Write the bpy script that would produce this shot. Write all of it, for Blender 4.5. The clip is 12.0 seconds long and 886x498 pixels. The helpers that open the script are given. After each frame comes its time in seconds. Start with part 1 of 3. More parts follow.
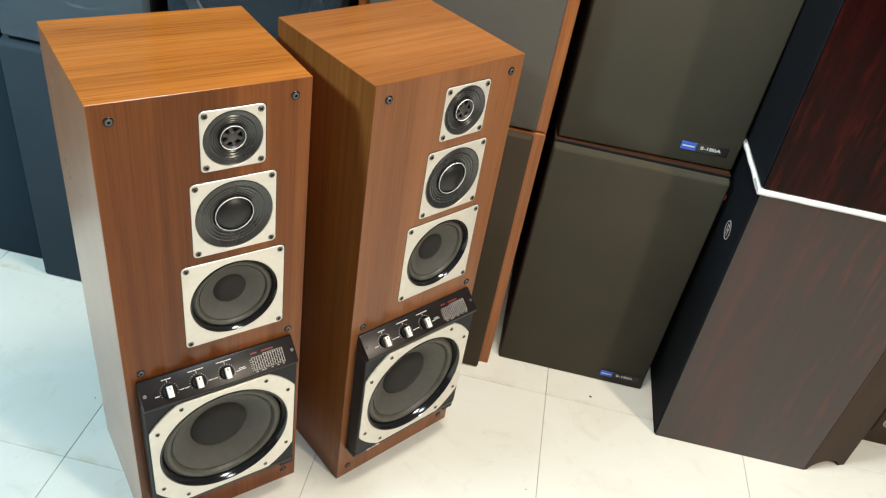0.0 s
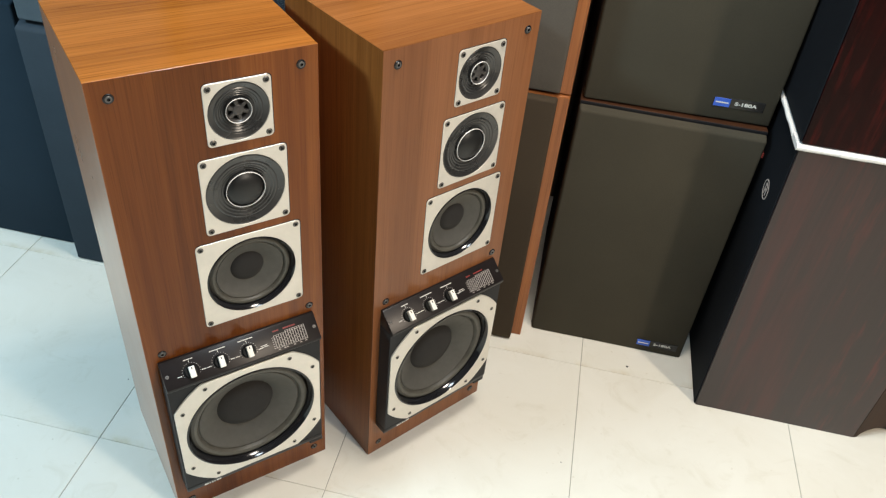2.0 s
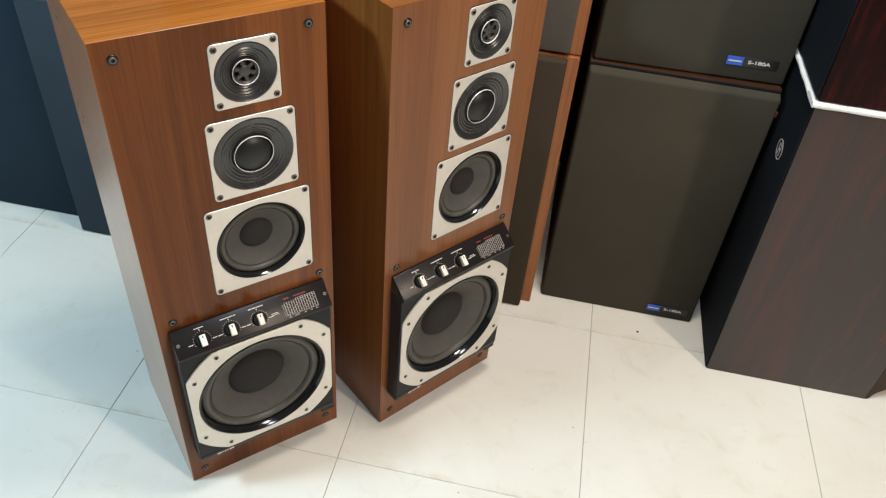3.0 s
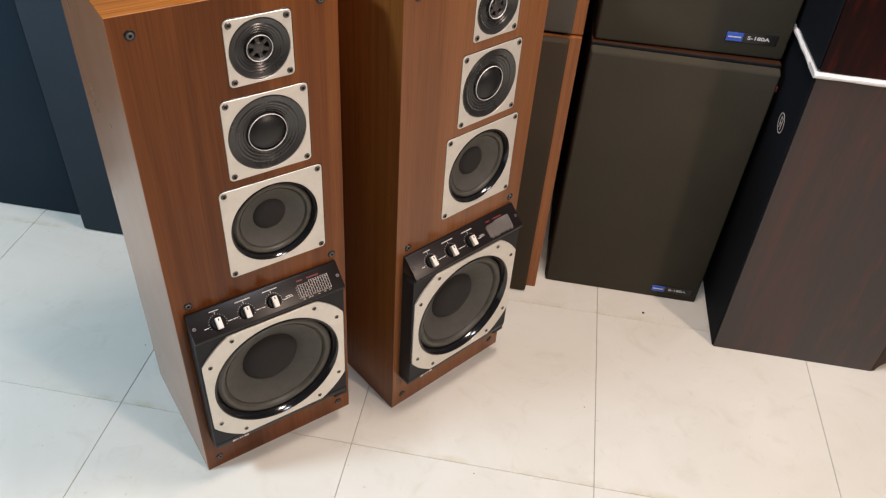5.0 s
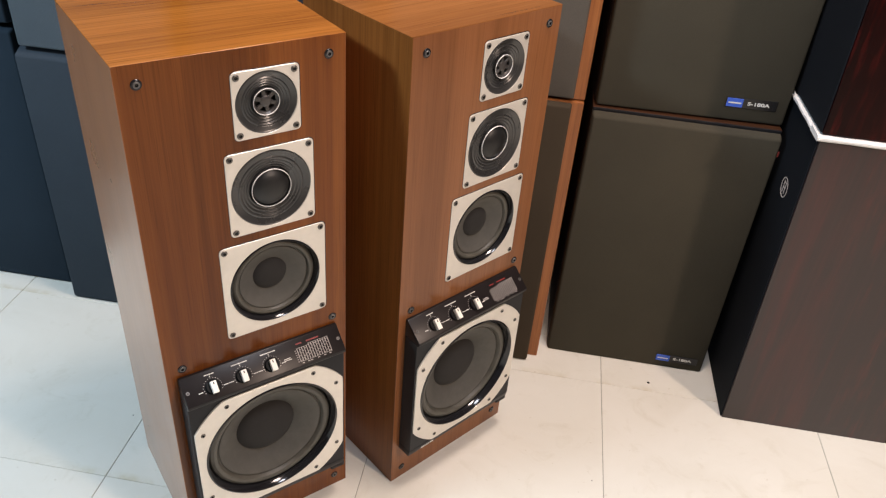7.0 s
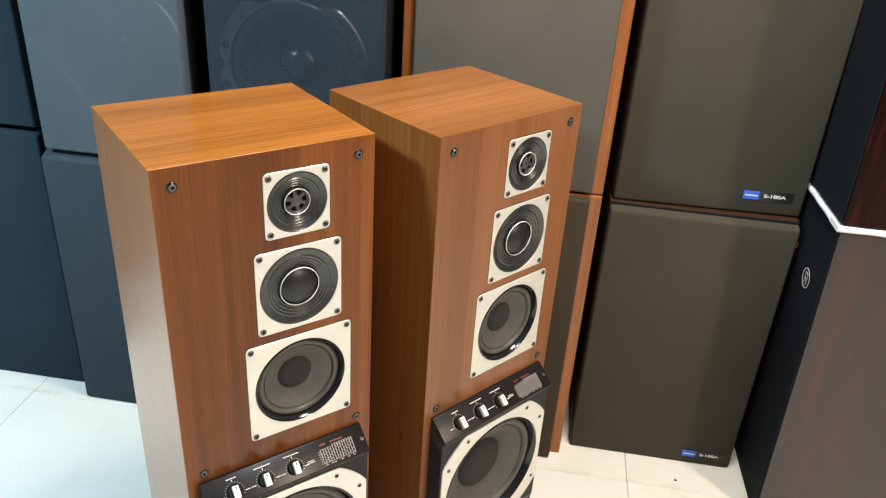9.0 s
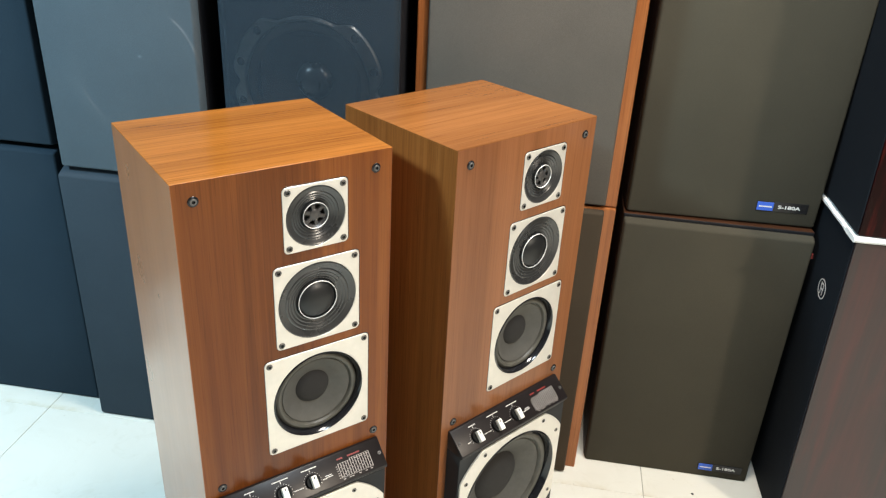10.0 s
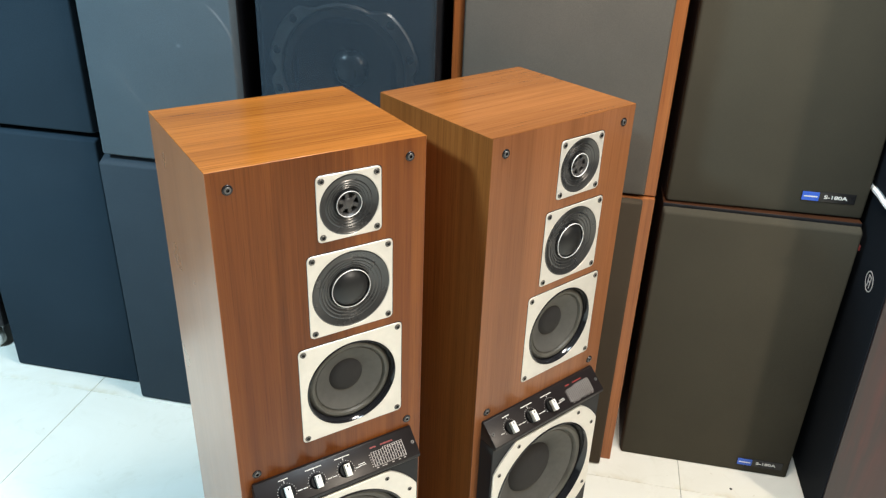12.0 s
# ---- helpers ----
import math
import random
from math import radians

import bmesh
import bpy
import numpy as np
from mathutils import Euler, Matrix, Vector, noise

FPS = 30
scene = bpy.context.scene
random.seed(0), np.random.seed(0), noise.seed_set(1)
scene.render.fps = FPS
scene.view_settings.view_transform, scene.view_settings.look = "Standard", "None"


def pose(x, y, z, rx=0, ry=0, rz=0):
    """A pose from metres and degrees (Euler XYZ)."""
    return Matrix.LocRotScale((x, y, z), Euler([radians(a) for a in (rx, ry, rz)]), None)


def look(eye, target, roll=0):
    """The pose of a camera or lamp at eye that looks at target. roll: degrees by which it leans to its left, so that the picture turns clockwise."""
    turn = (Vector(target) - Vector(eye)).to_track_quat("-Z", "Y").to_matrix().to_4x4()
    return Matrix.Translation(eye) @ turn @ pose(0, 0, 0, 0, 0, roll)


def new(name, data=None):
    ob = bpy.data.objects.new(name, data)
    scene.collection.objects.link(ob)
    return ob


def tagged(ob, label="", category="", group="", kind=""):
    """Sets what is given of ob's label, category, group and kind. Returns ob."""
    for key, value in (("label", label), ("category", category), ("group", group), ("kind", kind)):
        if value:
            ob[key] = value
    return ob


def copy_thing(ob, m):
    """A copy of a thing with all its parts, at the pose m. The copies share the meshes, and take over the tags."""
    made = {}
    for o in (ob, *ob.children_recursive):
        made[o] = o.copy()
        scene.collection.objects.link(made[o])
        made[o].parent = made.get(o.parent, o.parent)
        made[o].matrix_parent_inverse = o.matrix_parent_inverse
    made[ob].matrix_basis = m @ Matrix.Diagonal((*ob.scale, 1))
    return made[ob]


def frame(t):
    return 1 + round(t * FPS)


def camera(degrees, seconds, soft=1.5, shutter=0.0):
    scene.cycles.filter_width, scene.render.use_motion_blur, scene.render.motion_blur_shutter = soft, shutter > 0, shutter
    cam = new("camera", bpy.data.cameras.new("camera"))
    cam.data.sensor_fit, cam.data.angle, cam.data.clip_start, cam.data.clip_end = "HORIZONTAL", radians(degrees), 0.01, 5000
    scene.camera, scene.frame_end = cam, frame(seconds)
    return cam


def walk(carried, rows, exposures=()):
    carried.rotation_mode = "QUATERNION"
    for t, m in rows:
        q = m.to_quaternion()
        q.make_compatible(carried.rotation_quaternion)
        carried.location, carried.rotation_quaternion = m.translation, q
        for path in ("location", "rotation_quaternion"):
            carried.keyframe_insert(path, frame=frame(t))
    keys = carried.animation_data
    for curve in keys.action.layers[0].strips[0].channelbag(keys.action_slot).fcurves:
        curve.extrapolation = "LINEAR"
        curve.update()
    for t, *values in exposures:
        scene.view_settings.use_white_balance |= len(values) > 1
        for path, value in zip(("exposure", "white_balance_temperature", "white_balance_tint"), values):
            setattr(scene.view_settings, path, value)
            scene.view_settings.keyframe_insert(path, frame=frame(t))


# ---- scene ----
cam = camera(59.8, 12.0, soft=1.25)
PATH = [
    (0, (-0.1924, -1.1290, 1.7280), (0.8260, 0.1092, 0.5316), 10.42),
    (0.5, (-0.1897, -1.1304, 1.7234), (0.8097, 0.1173, 0.5219), 9.83),
    (1, (-0.1721, -1.1303, 1.7141), (0.7977, 0.1240, 0.4963), 8.56),
    (1.5, (-0.1497, -1.1296, 1.7054), (0.7864, 0.1305, 0.4666), 7.54),
    (2, (-0.1309, -1.1279, 1.6972), (0.7760, 0.1318, 0.4359), 6.29),
    (2.5, (-0.1288, -1.1182, 1.6794), (0.7576, 0.1235, 0.3868), 5.77),
    (3, (-0.1448, -1.1135, 1.6672), (0.7405, 0.1078, 0.3529), 5.60),
    (3.5, (-0.1555, -1.0987, 1.6550), (0.7351, 0.1111, 0.3355), 4.79),
    (5.5, (-0.2184, -1.1325, 1.6127), (0.7278, 0.0932, 0.3459), 4.66),
    (6, (-0.2194, -1.1245, 1.5970), (0.7787, 0.1055, 0.3760), 4.46),
    (6.5, (-0.2231, -1.1092, 1.5673), (0.7981, 0.1411, 0.3872), 5.14),
    (7, (-0.2276, -1.1057, 1.5638), (0.7739, 0.2064, 0.4333), 4.98),
    (7.5, (-0.2334, -1.0924, 1.5638), (0.7556, 0.3007, 0.5231), 3.52),
    (9.5, (-0.2705, -1.0693, 1.5661), (0.7956, 0.3573, 0.6561), 3.95),
    (10, (-0.2780, -1.0661, 1.5619), (0.7705, 0.3831, 0.6686), 3.15),
    (10.5, (-0.2754, -1.0598, 1.5585), (0.7466, 0.4054, 0.6586), 2.52),
    (11, (-0.2672, -1.0616, 1.5562), (0.7236, 0.4216, 0.6516), 2.46),
    (11.5, (-0.2674, -1.0592, 1.5529), (0.7080, 0.4336, 0.6455), 2.44),
    (12, (-0.2661, -1.0588, 1.5583), (0.6948, 0.4311, 0.6335), 2.12),
]
EXPOSURES = [(0, -0.40, 6400, 12), (2.5, -0.66, 6380, 16), (3.5, -0.81, 6460, 20), (5.5, -0.93, 6780, 28), (7, -0.69, 6780, 28), (9.5, -0.12, 6330, 14), (10.5, -0.16, 6180, 13), (12, -0.18, 6180, 13)]
walk(cam, [(t, look(eye, target, roll)) for t, eye, target, roll in PATH], EXPOSURES)

# ---- world and light ----
ROOM = pose(-0.0119, -0.0053, 0, 0, 0, -43.4)          # the floor tiles and the walls run along this frame's axes
WALL_L, WALL_R, WALL_F, WALL_B, CEIL = -3.6, 3.3, -4.2, 1.62, 2.85
TILE, TILE_U, TILE_V = 0.6022, -0.2875, 0.1545

world = bpy.data.worlds.new("world")
scene.world = world
world.use_nodes = True
world.node_tree.nodes["Background"].inputs[0].default_value = (0.55, 0.7, 1.0, 1)
world.node_tree.nodes["Background"].inputs[1].default_value = 0.02


WARM, NEUTRAL, COOL = (1.0, 0.86, 0.66), (1.0, 0.93, 0.79), (0.60, 0.88, 1.0)
# (u, v, width, depth, watts, colour): the ceiling lamps, a cool one beside the dark stacks, one overhead, a warm one
# across the room and an added cool-white fill
PANELS = [
    (-1.75, -0.78, 0.55, 0.55, 172, COOL),
    (0.80, 0.35, 0.45, 0.45, 57, NEUTRAL),
    (2.95, -1.15, 0.24, 0.24, 128, WARM),
    # fill added to brighten the floor and fronts; no lamp known here
    (1.15, -0.45, 0.45, 0.45, 30, (0.78, 0.93, 1.0)),
]


# ---- materials ----
def nodes_of(name):
    m = bpy.data.materials.new(name)
    m.use_nodes = True
    t = m.node_tree
    return m, t.nodes, t.links, t.nodes["Principled BSDF"]


def mapped(n, l, scale, kind="Object", offset=True):
    c = n.new("ShaderNodeTexCoord")
    p = n.new("ShaderNodeMapping")
    p.inputs["Scale"].default_value = scale
    l.new(c.outputs[kind], p.inputs["Vector"])
    if offset:
        info = n.new("ShaderNodeObjectInfo")
        mul = n.new("ShaderNodeMath")
        mul.operation, mul.inputs[1].default_value = "MULTIPLY", 7.0
        l.new(info.outputs["Random"], mul.inputs[0])
        l.new(mul.outputs[0], p.inputs["Location"])
    return p.outputs[0]


def noise_tex(n, l, vec, scale, detail=4.0, rough=0.55, distort=0.0):
    t = n.new("ShaderNodeTexNoise")
    t.inputs["Scale"].default_value, t.inputs["Detail"].default_value = scale, detail
    t.inputs["Roughness"].default_value, t.inputs["Distortion"].default_value = rough, distort
    l.new(vec, t.inputs["Vector"])
    return t.outputs["Fac"]


def ramp(n, l, fac, stops):
    r = n.new("ShaderNodeValToRGB")
    e = r.color_ramp.elements
    while len(e) < len(stops):
        e.new(0.5)
    for el, (p, c) in zip(e, stops):
        el.position, el.color = p, (*c, 1)
    l.new(fac, r.inputs[0])
    return r.outputs[0]


def blend(n, l, kind, fac, a, b):
    m = n.new("ShaderNodeMixRGB")
    m.blend_type = kind
    for i, v in ((0, fac), (1, a), (2, b)):
        if isinstance(v, (int, float)):
            m.inputs[i].default_value = v
        elif isinstance(v, tuple):
            m.inputs[i].default_value = (*v, 1)
        else:
            l.new(v, m.inputs[i])
    return m.outputs[0]


def bump(n, l, bsdf, height, strength, distance=0.001):
    b = n.new("ShaderNodeBump")
    b.inputs["Strength"].default_value, b.inputs["Distance"].default_value = strength, distance
    l.new(height, b.inputs["Height"])
    l.new(b.outputs[0], bsdf.inputs["Normal"])


def rough_range(n, l, bsdf, fac, lo, hi):
    r = n.new("ShaderNodeMapRange")
    r.inputs["To Min"].default_value, r.inputs["To Max"].default_value = lo, hi
    l.new(fac, r.inputs["Value"])
    l.new(r.outputs[0], bsdf.inputs["Roughness"])


def veneer(name, grain, dark, mid, light, lo=0.26, hi=0.42, offset=True, streaky=0.5, leaves=(), spec=0.45, coat=0.0, broad_mix=0.55, pore=0.5):
    """Wood veneer; grain: the axis along which it runs."""
    m, n, l, b = nodes_of(name)
    def along(k, w):
        return mapped(n, l, tuple(k if a == grain else (0.0 if grain == "x" and a == "z" else w) for a in "xyz"), offset=offset)
    broad = noise_tex(n, l, along(0.5, 11.0), 1.0, 2.0, 0.5)
    bands = noise_tex(n, l, along(0.9, 60.0), 1.0, 5.0, 0.68)
    streaks = noise_tex(n, l, along(1.3, 150.0), 1.0, 3.0, 0.6)
    fine = noise_tex(n, l, along(3.0, 220.0), 1.0, 3.0, 0.6)
    base = ramp(n, l, bands, [(0.25, dark), (0.48, mid), (0.75, light)])
    base = blend(n, l, "MULTIPLY", streaky, base, ramp(n, l, streaks, [(0.30, (0.50, 0.42, 0.36)), (0.42, (1.0, 1.0, 1.0)), (0.66, (1.0, 1.0, 1.0)), (0.75, (1.12, 1.1, 1.05))]))
    base = blend(n, l, "MULTIPLY", broad_mix, base, ramp(n, l, broad, [(0.32, (0.52, 0.46, 0.42)), (0.58, (1.0, 1.0, 1.0))]))
    base = blend(n, l, "MULTIPLY", min(0.55, 1.6 * streaky), base, ramp(n, l, fine, [(0.3, (0.55, 0.5, 0.46)), (0.62, (1.0, 1.0, 1.0))]))
    pores = noise_tex(n, l, along(9.0, 480.0), 1.0, 2.0, 0.5)
    base = blend(n, l, "MULTIPLY", min(0.8, pore), base, ramp(n, l, pores, [(0.33, (0.45, 0.38, 0.33)), (0.43, (1.0, 1.0, 1.0))]))
    if leaves:
        # leaves of veneer of unlike tone, side by side, with wandering edges
        sep, add = n.new("ShaderNodeSeparateXYZ"), n.new("ShaderNodeMath")
        coord = n.new("ShaderNodeTexCoord")
        l.new(coord.outputs["Object"], sep.inputs[0])
        add.operation, add.inputs[1].default_value, add.inputs[2].default_value = "MULTIPLY_ADD", 0.12, -0.06
        l.new(noise_tex(n, l, along(1.2, 3.0), 1.0, 3.0), add.inputs[0])
        pos = n.new("ShaderNodeMath")
        pos.operation = "ADD"
        l.new(sep.outputs["X"], pos.inputs[0])
        l.new(add.outputs[0], pos.inputs[1])
        base = blend(n, l, "MULTIPLY", 1.0, base, ramp(n, l, pos.outputs[0], [(p, (t, t ** 1.15, t ** 1.3)) for p, t in leaves]))
    l.new(base, b.inputs["Base Color"])
    smudge = noise_tex(n, l, mapped(n, l, (3, 3, 3)), 2.0, 4.0)
    rough_range(n, l, b, smudge, lo, hi)
    b.inputs["Specular IOR Level"].default_value = spec
    b.inputs["Coat Weight"].default_value, b.inputs["Coat Roughness"].default_value = coat, 0.24
    return m


def cloth(name, colour, see=0.0, scale=900.0, rough=0.85):
    """Woven grille cloth; see: how much shows through."""
    m, n, l, b = nodes_of(name)
    vec = mapped(n, l, (1, 1, 1))
    weave = n.new("ShaderNodeTexWave")
    weave.inputs["Scale"].default_value, weave.inputs["Distortion"].default_value = scale / 6, 1.0
    l.new(vec, weave.inputs["Vector"])
    dust = noise_tex(n, l, vec, 3.5, 5.0, 0.6)
    grain = noise_tex(n, l, vec, scale, 2.0)
    base = blend(n, l, "MULTIPLY", 0.5, colour, ramp(n, l, grain, [(0.3, (0.6, 0.6, 0.6)), (0.7, (1.2, 1.2, 1.2))]))
    base = blend(n, l, "MULTIPLY", 0.45, base, ramp(n, l, dust, [(0.3, (0.75, 0.75, 0.75)), (0.7, (1.15, 1.13, 1.1))]))
    l.new(base, b.inputs["Base Color"])
    b.inputs["Roughness"].default_value = rough
    b.inputs["Specular IOR Level"].default_value = 0.12
    bump(n, l, b, grain, 0.25, 0.0006)
    if see:
        mix, clear = n.new("ShaderNodeMixShader"), n.new("ShaderNodeBsdfTransparent")
        mix.inputs[0].default_value = see
        l.new(b.outputs[0], mix.inputs[1])
        l.new(clear.outputs[0], mix.inputs[2])
        l.new(mix.outputs[0], n["Material Output"].inputs["Surface"])
    return m


def plain(name, colour, rough, metal=0.0, vary=0.12, scale=18.0, bumpy=0.0, coat=0.0, spec=0.5):
    m, n, l, b = nodes_of(name)
    vec = mapped(n, l, (1, 1, 1))
    f = noise_tex(n, l, vec, scale, 5.0, 0.6)
    lo, hi = 1.0 - vary, 1.0 + vary
    l.new(blend(n, l, "MULTIPLY", 1.0, colour, ramp(n, l, f, [(0.3, (lo, lo, lo)), (0.7, (hi, hi, hi))])), b.inputs["Base Color"])
    rough_range(n, l, b, f, max(0.02, rough * 0.8), min(1.0, rough * 1.2))
    b.inputs["Metallic"].default_value = metal
    b.inputs["Coat Weight"].default_value, b.inputs["Coat Roughness"].default_value = coat, 0.08
    b.inputs["Specular IOR Level"].default_value = spec
    if bumpy:
        bump(n, l, b, noise_tex(n, l, vec, scale * 20, 3.0), bumpy, 0.0008)
    return m


def glow(name, colour, strength):
    m, n, l, b = nodes_of(name)
    b.inputs["Base Color"].default_value = (0.8, 0.8, 0.8, 1)
    b.inputs["Emission Color"].default_value = (*colour, 1)
    b.inputs["Emission Strength"].default_value = strength
    return m


def tile_material():
    m, n, l, b = nodes_of("polished_tile")
    vec = mapped(n, l, (1, 1, 1))
    cloud = noise_tex(n, l, vec, 3.2, 6.0, 0.6, 0.8)
    veins = noise_tex(n, l, vec, 9.0, 8.0, 0.65, 1.6)
    base = ramp(n, l, cloud, [(0.3, (0.72, 0.696, 0.612)), (0.55, (0.76, 0.742, 0.664)), (0.8, (0.78, 0.764, 0.692))])
    base = blend(n, l, "MULTIPLY", 0.5, base, ramp(n, l, veins, [(0.28, (0.86, 0.84, 0.79)), (0.45, (1, 1, 1))]))
    specks = noise_tex(n, l, vec, 55.0, 2.0, 0.5)
    base = blend(n, l, "MULTIPLY", 0.6, base, ramp(n, l, specks, [(0.2, (0.72, 0.68, 0.6)), (0.27, (1, 1, 1))]))
    # brownish dirt along two of the joints, in broken stretches
    coord, sep, near = n.new("ShaderNodeTexCoord"), n.new("ShaderNodeSeparateXYZ"), n.new("ShaderNodeMapRange")
    l.new(coord.outputs["Object"], sep.inputs[0])
    l.new(sep.outputs["Y"], near.inputs["Value"])
    for key, value in (("From Min", 0.0), ("From Max", 0.022), ("To Min", 1.0), ("To Max", 0.0)):
        near.inputs[key].default_value = value
    patch = n.new("ShaderNodeMapRange")
    patch.inputs["From Min"].default_value, patch.inputs["From Max"].default_value = 0.46, 0.68
    l.new(noise_tex(n, l, vec, 7.0, 5.0, 0.65), patch.inputs["Value"])
    dirt = n.new("ShaderNodeMath")
    dirt.operation = "MULTIPLY"
    l.new(near.outputs[0], dirt.inputs[0])
    l.new(patch.outputs[0], dirt.inputs[1])
    base = blend(n, l, "MULTIPLY", dirt.outputs[0], base, (0.80, 0.72, 0.56))
    l.new(base, b.inputs["Base Color"])
    rough_range(n, l, b, veins, 0.16, 0.3)
    b.inputs["Specular IOR Level"].default_value = 0.5
    bump(n, l, b, cloud, 0.03, 0.002)
    return m


def cone_material(name, colour, rough=0.75):
    m, n, l, b = nodes_of(name)
    vec = mapped(n, l, (1, 1, 1))
    f = noise_tex(n, l, vec, 60.0, 5.0, 0.65)
    g = noise_tex(n, l, vec, 9.0, 3.0, 0.5)
    base = blend(n, l, "MULTIPLY", 0.6, colour, ramp(n, l, f, [(0.3, (0.78, 0.78, 0.78)), (0.7, (1.12, 1.12, 1.12))]))
    base = blend(n, l, "MULTIPLY", 0.4, base, ramp(n, l, g, [(0.3, (0.8, 0.8, 0.8)), (0.7, (1.15, 1.15, 1.1))]))
    l.new(base, b.inputs["Base Color"])
    b.inputs["Roughness"].default_value = rough
    bump(n, l, b, f, 0.2, 0.0008)
    return m


def mahogany(name, dark, mid, red, lo, hi, spec):
    m, n, l, b = nodes_of(name)
    vec = mapped(n, l, (7.0, 7.0, 0.5))
    f = noise_tex(n, l, vec, 1.3, 5.0, 0.6, 0.7)
    g = noise_tex(n, l, mapped(n, l, (120, 120, 2.0)), 1.0, 3.0)
    base = ramp(n, l, f, [(0.38, dark), (0.58, mid), (0.80, red)])
    # short reddish flecks, in patches
    fleck, patch, fac = n.new("ShaderNodeMapRange"), n.new("ShaderNodeMapRange"), n.new("ShaderNodeMath")
    fleck.inputs["From Min"].default_value, fleck.inputs["From Max"].default_value = 0.52, 0.70
    patch.inputs["From Min"].default_value, patch.inputs["From Max"].default_value = 0.40, 0.58
    l.new(noise_tex(n, l, mapped(n, l, (62, 62, 7.0)), 1.0, 3.0, 0.6), fleck.inputs["Value"])
    l.new(noise_tex(n, l, mapped(n, l, (9, 9, 2.2)), 1.0, 3.0, 0.6), patch.inputs["Value"])
    fac.operation = "MULTIPLY"
    l.new(fleck.outputs[0], fac.inputs[0])
    l.new(patch.outputs[0], fac.inputs[1])
    base = blend(n, l, "MIX", fac.outputs[0], base, red)
    base = blend(n, l, "MULTIPLY", 0.4, base, ramp(n, l, g, [(0.3, (0.6, 0.6, 0.6)), (0.7, (1.1, 1.1, 1.1))]))
    l.new(base, b.inputs["Base Color"])
    rough_range(n, l, b, f, lo, hi)
    b.inputs["Specular IOR Level"].default_value = spec
    bump(n, l, b, g, 0.08, 0.0006)
    return m


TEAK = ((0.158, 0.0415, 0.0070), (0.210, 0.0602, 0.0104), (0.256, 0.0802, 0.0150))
# top colour raised above the front's to carry the light falling on it
TEAK_TOP_LIT = ((0.30, 0.100, 0.0155), (0.385, 0.132, 0.021), (0.435, 0.162, 0.029))
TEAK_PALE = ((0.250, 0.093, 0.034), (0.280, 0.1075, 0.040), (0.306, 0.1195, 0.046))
# side colour raised too, for the light and floor sheen along it
TEAK_SIDE_LIT = ((0.345, 0.126, 0.043), (0.375, 0.142, 0.050), (0.405, 0.156, 0.057))
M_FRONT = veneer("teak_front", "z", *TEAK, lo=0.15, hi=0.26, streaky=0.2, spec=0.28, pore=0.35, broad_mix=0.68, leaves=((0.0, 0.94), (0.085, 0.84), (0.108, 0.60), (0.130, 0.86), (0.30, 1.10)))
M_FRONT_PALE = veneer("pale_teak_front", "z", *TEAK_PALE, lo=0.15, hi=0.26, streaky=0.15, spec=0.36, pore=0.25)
M_SIDE = veneer("teak_side", "z", *TEAK_SIDE_LIT, lo=0.24, hi=0.34, streaky=0.05, spec=0.45, coat=0.65, broad_mix=0.22, pore=0.12)
# golden side veneer coloured darker for the shade between the two towers
M_SIDE_SHADED = veneer("golden_teak_side", "z", (0.19, 0.062, 0.013), (0.26, 0.090, 0.019), (0.31, 0.114, 0.027), streaky=0.22, spec=0.25, broad_mix=0.3)
M_TOP = veneer("teak_top", "x", *TEAK_TOP_LIT, lo=0.13, hi=0.22, streaky=0.42)
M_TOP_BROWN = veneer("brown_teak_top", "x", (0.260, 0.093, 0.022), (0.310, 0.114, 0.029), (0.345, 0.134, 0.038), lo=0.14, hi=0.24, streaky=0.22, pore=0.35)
M_FRAMEWOOD = veneer("cherry_frame", "z", (0.27, 0.085, 0.022), (0.37, 0.125, 0.033), (0.44, 0.160, 0.045), streaky=0.3)
M_WALNUT = veneer("walnut_case", "x", (0.04, 0.016, 0.008), (0.07, 0.028, 0.013), (0.10, 0.042, 0.02))
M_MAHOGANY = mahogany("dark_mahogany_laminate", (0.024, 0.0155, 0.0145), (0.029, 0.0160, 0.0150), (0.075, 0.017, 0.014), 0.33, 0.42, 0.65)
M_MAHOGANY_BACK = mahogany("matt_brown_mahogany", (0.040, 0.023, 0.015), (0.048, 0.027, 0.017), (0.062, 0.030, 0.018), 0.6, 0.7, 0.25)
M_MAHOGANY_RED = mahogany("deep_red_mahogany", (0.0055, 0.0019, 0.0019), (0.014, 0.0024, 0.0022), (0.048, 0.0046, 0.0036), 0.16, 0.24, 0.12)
M_ALU = plain("brushed_aluminium_plate", (0.77, 0.72, 0.64), 0.38, metal=0.35, vary=0.05, scale=40)
M_CHROME = plain("bright_aluminium_ring", (0.92, 0.90, 0.87), 0.25, metal=0.12, vary=0.03)
M_SCREW = plain("worn_screw_metal", (0.17, 0.16, 0.145), 0.32, metal=0.75, vary=0.35, scale=300)
M_RING = plain("glossy_black_trim", (0.012, 0.012, 0.014), 0.12, vary=0.1, spec=0.6)
M_RUBBER = plain("rubber_surround", (0.082, 0.076, 0.061), 0.5, vary=0.2, scale=40)
M_CONE = cone_material("paper_cone", (0.094, 0.088, 0.077))
M_CAP = cone_material("felt_dust_cap", (0.025, 0.022, 0.020), 0.9)
M_HORN = plain("ribbed_black_plastic", (0.028, 0.0275, 0.027), 0.28, vary=0.15, spec=0.8)
M_PLUG = plain("grey_plug_plastic", (0.055, 0.050, 0.047), 0.35, vary=0.15)
M_DOME = plain("soft_dome", (0.009, 0.009, 0.009), 0.42, vary=0.2, bumpy=0.1)
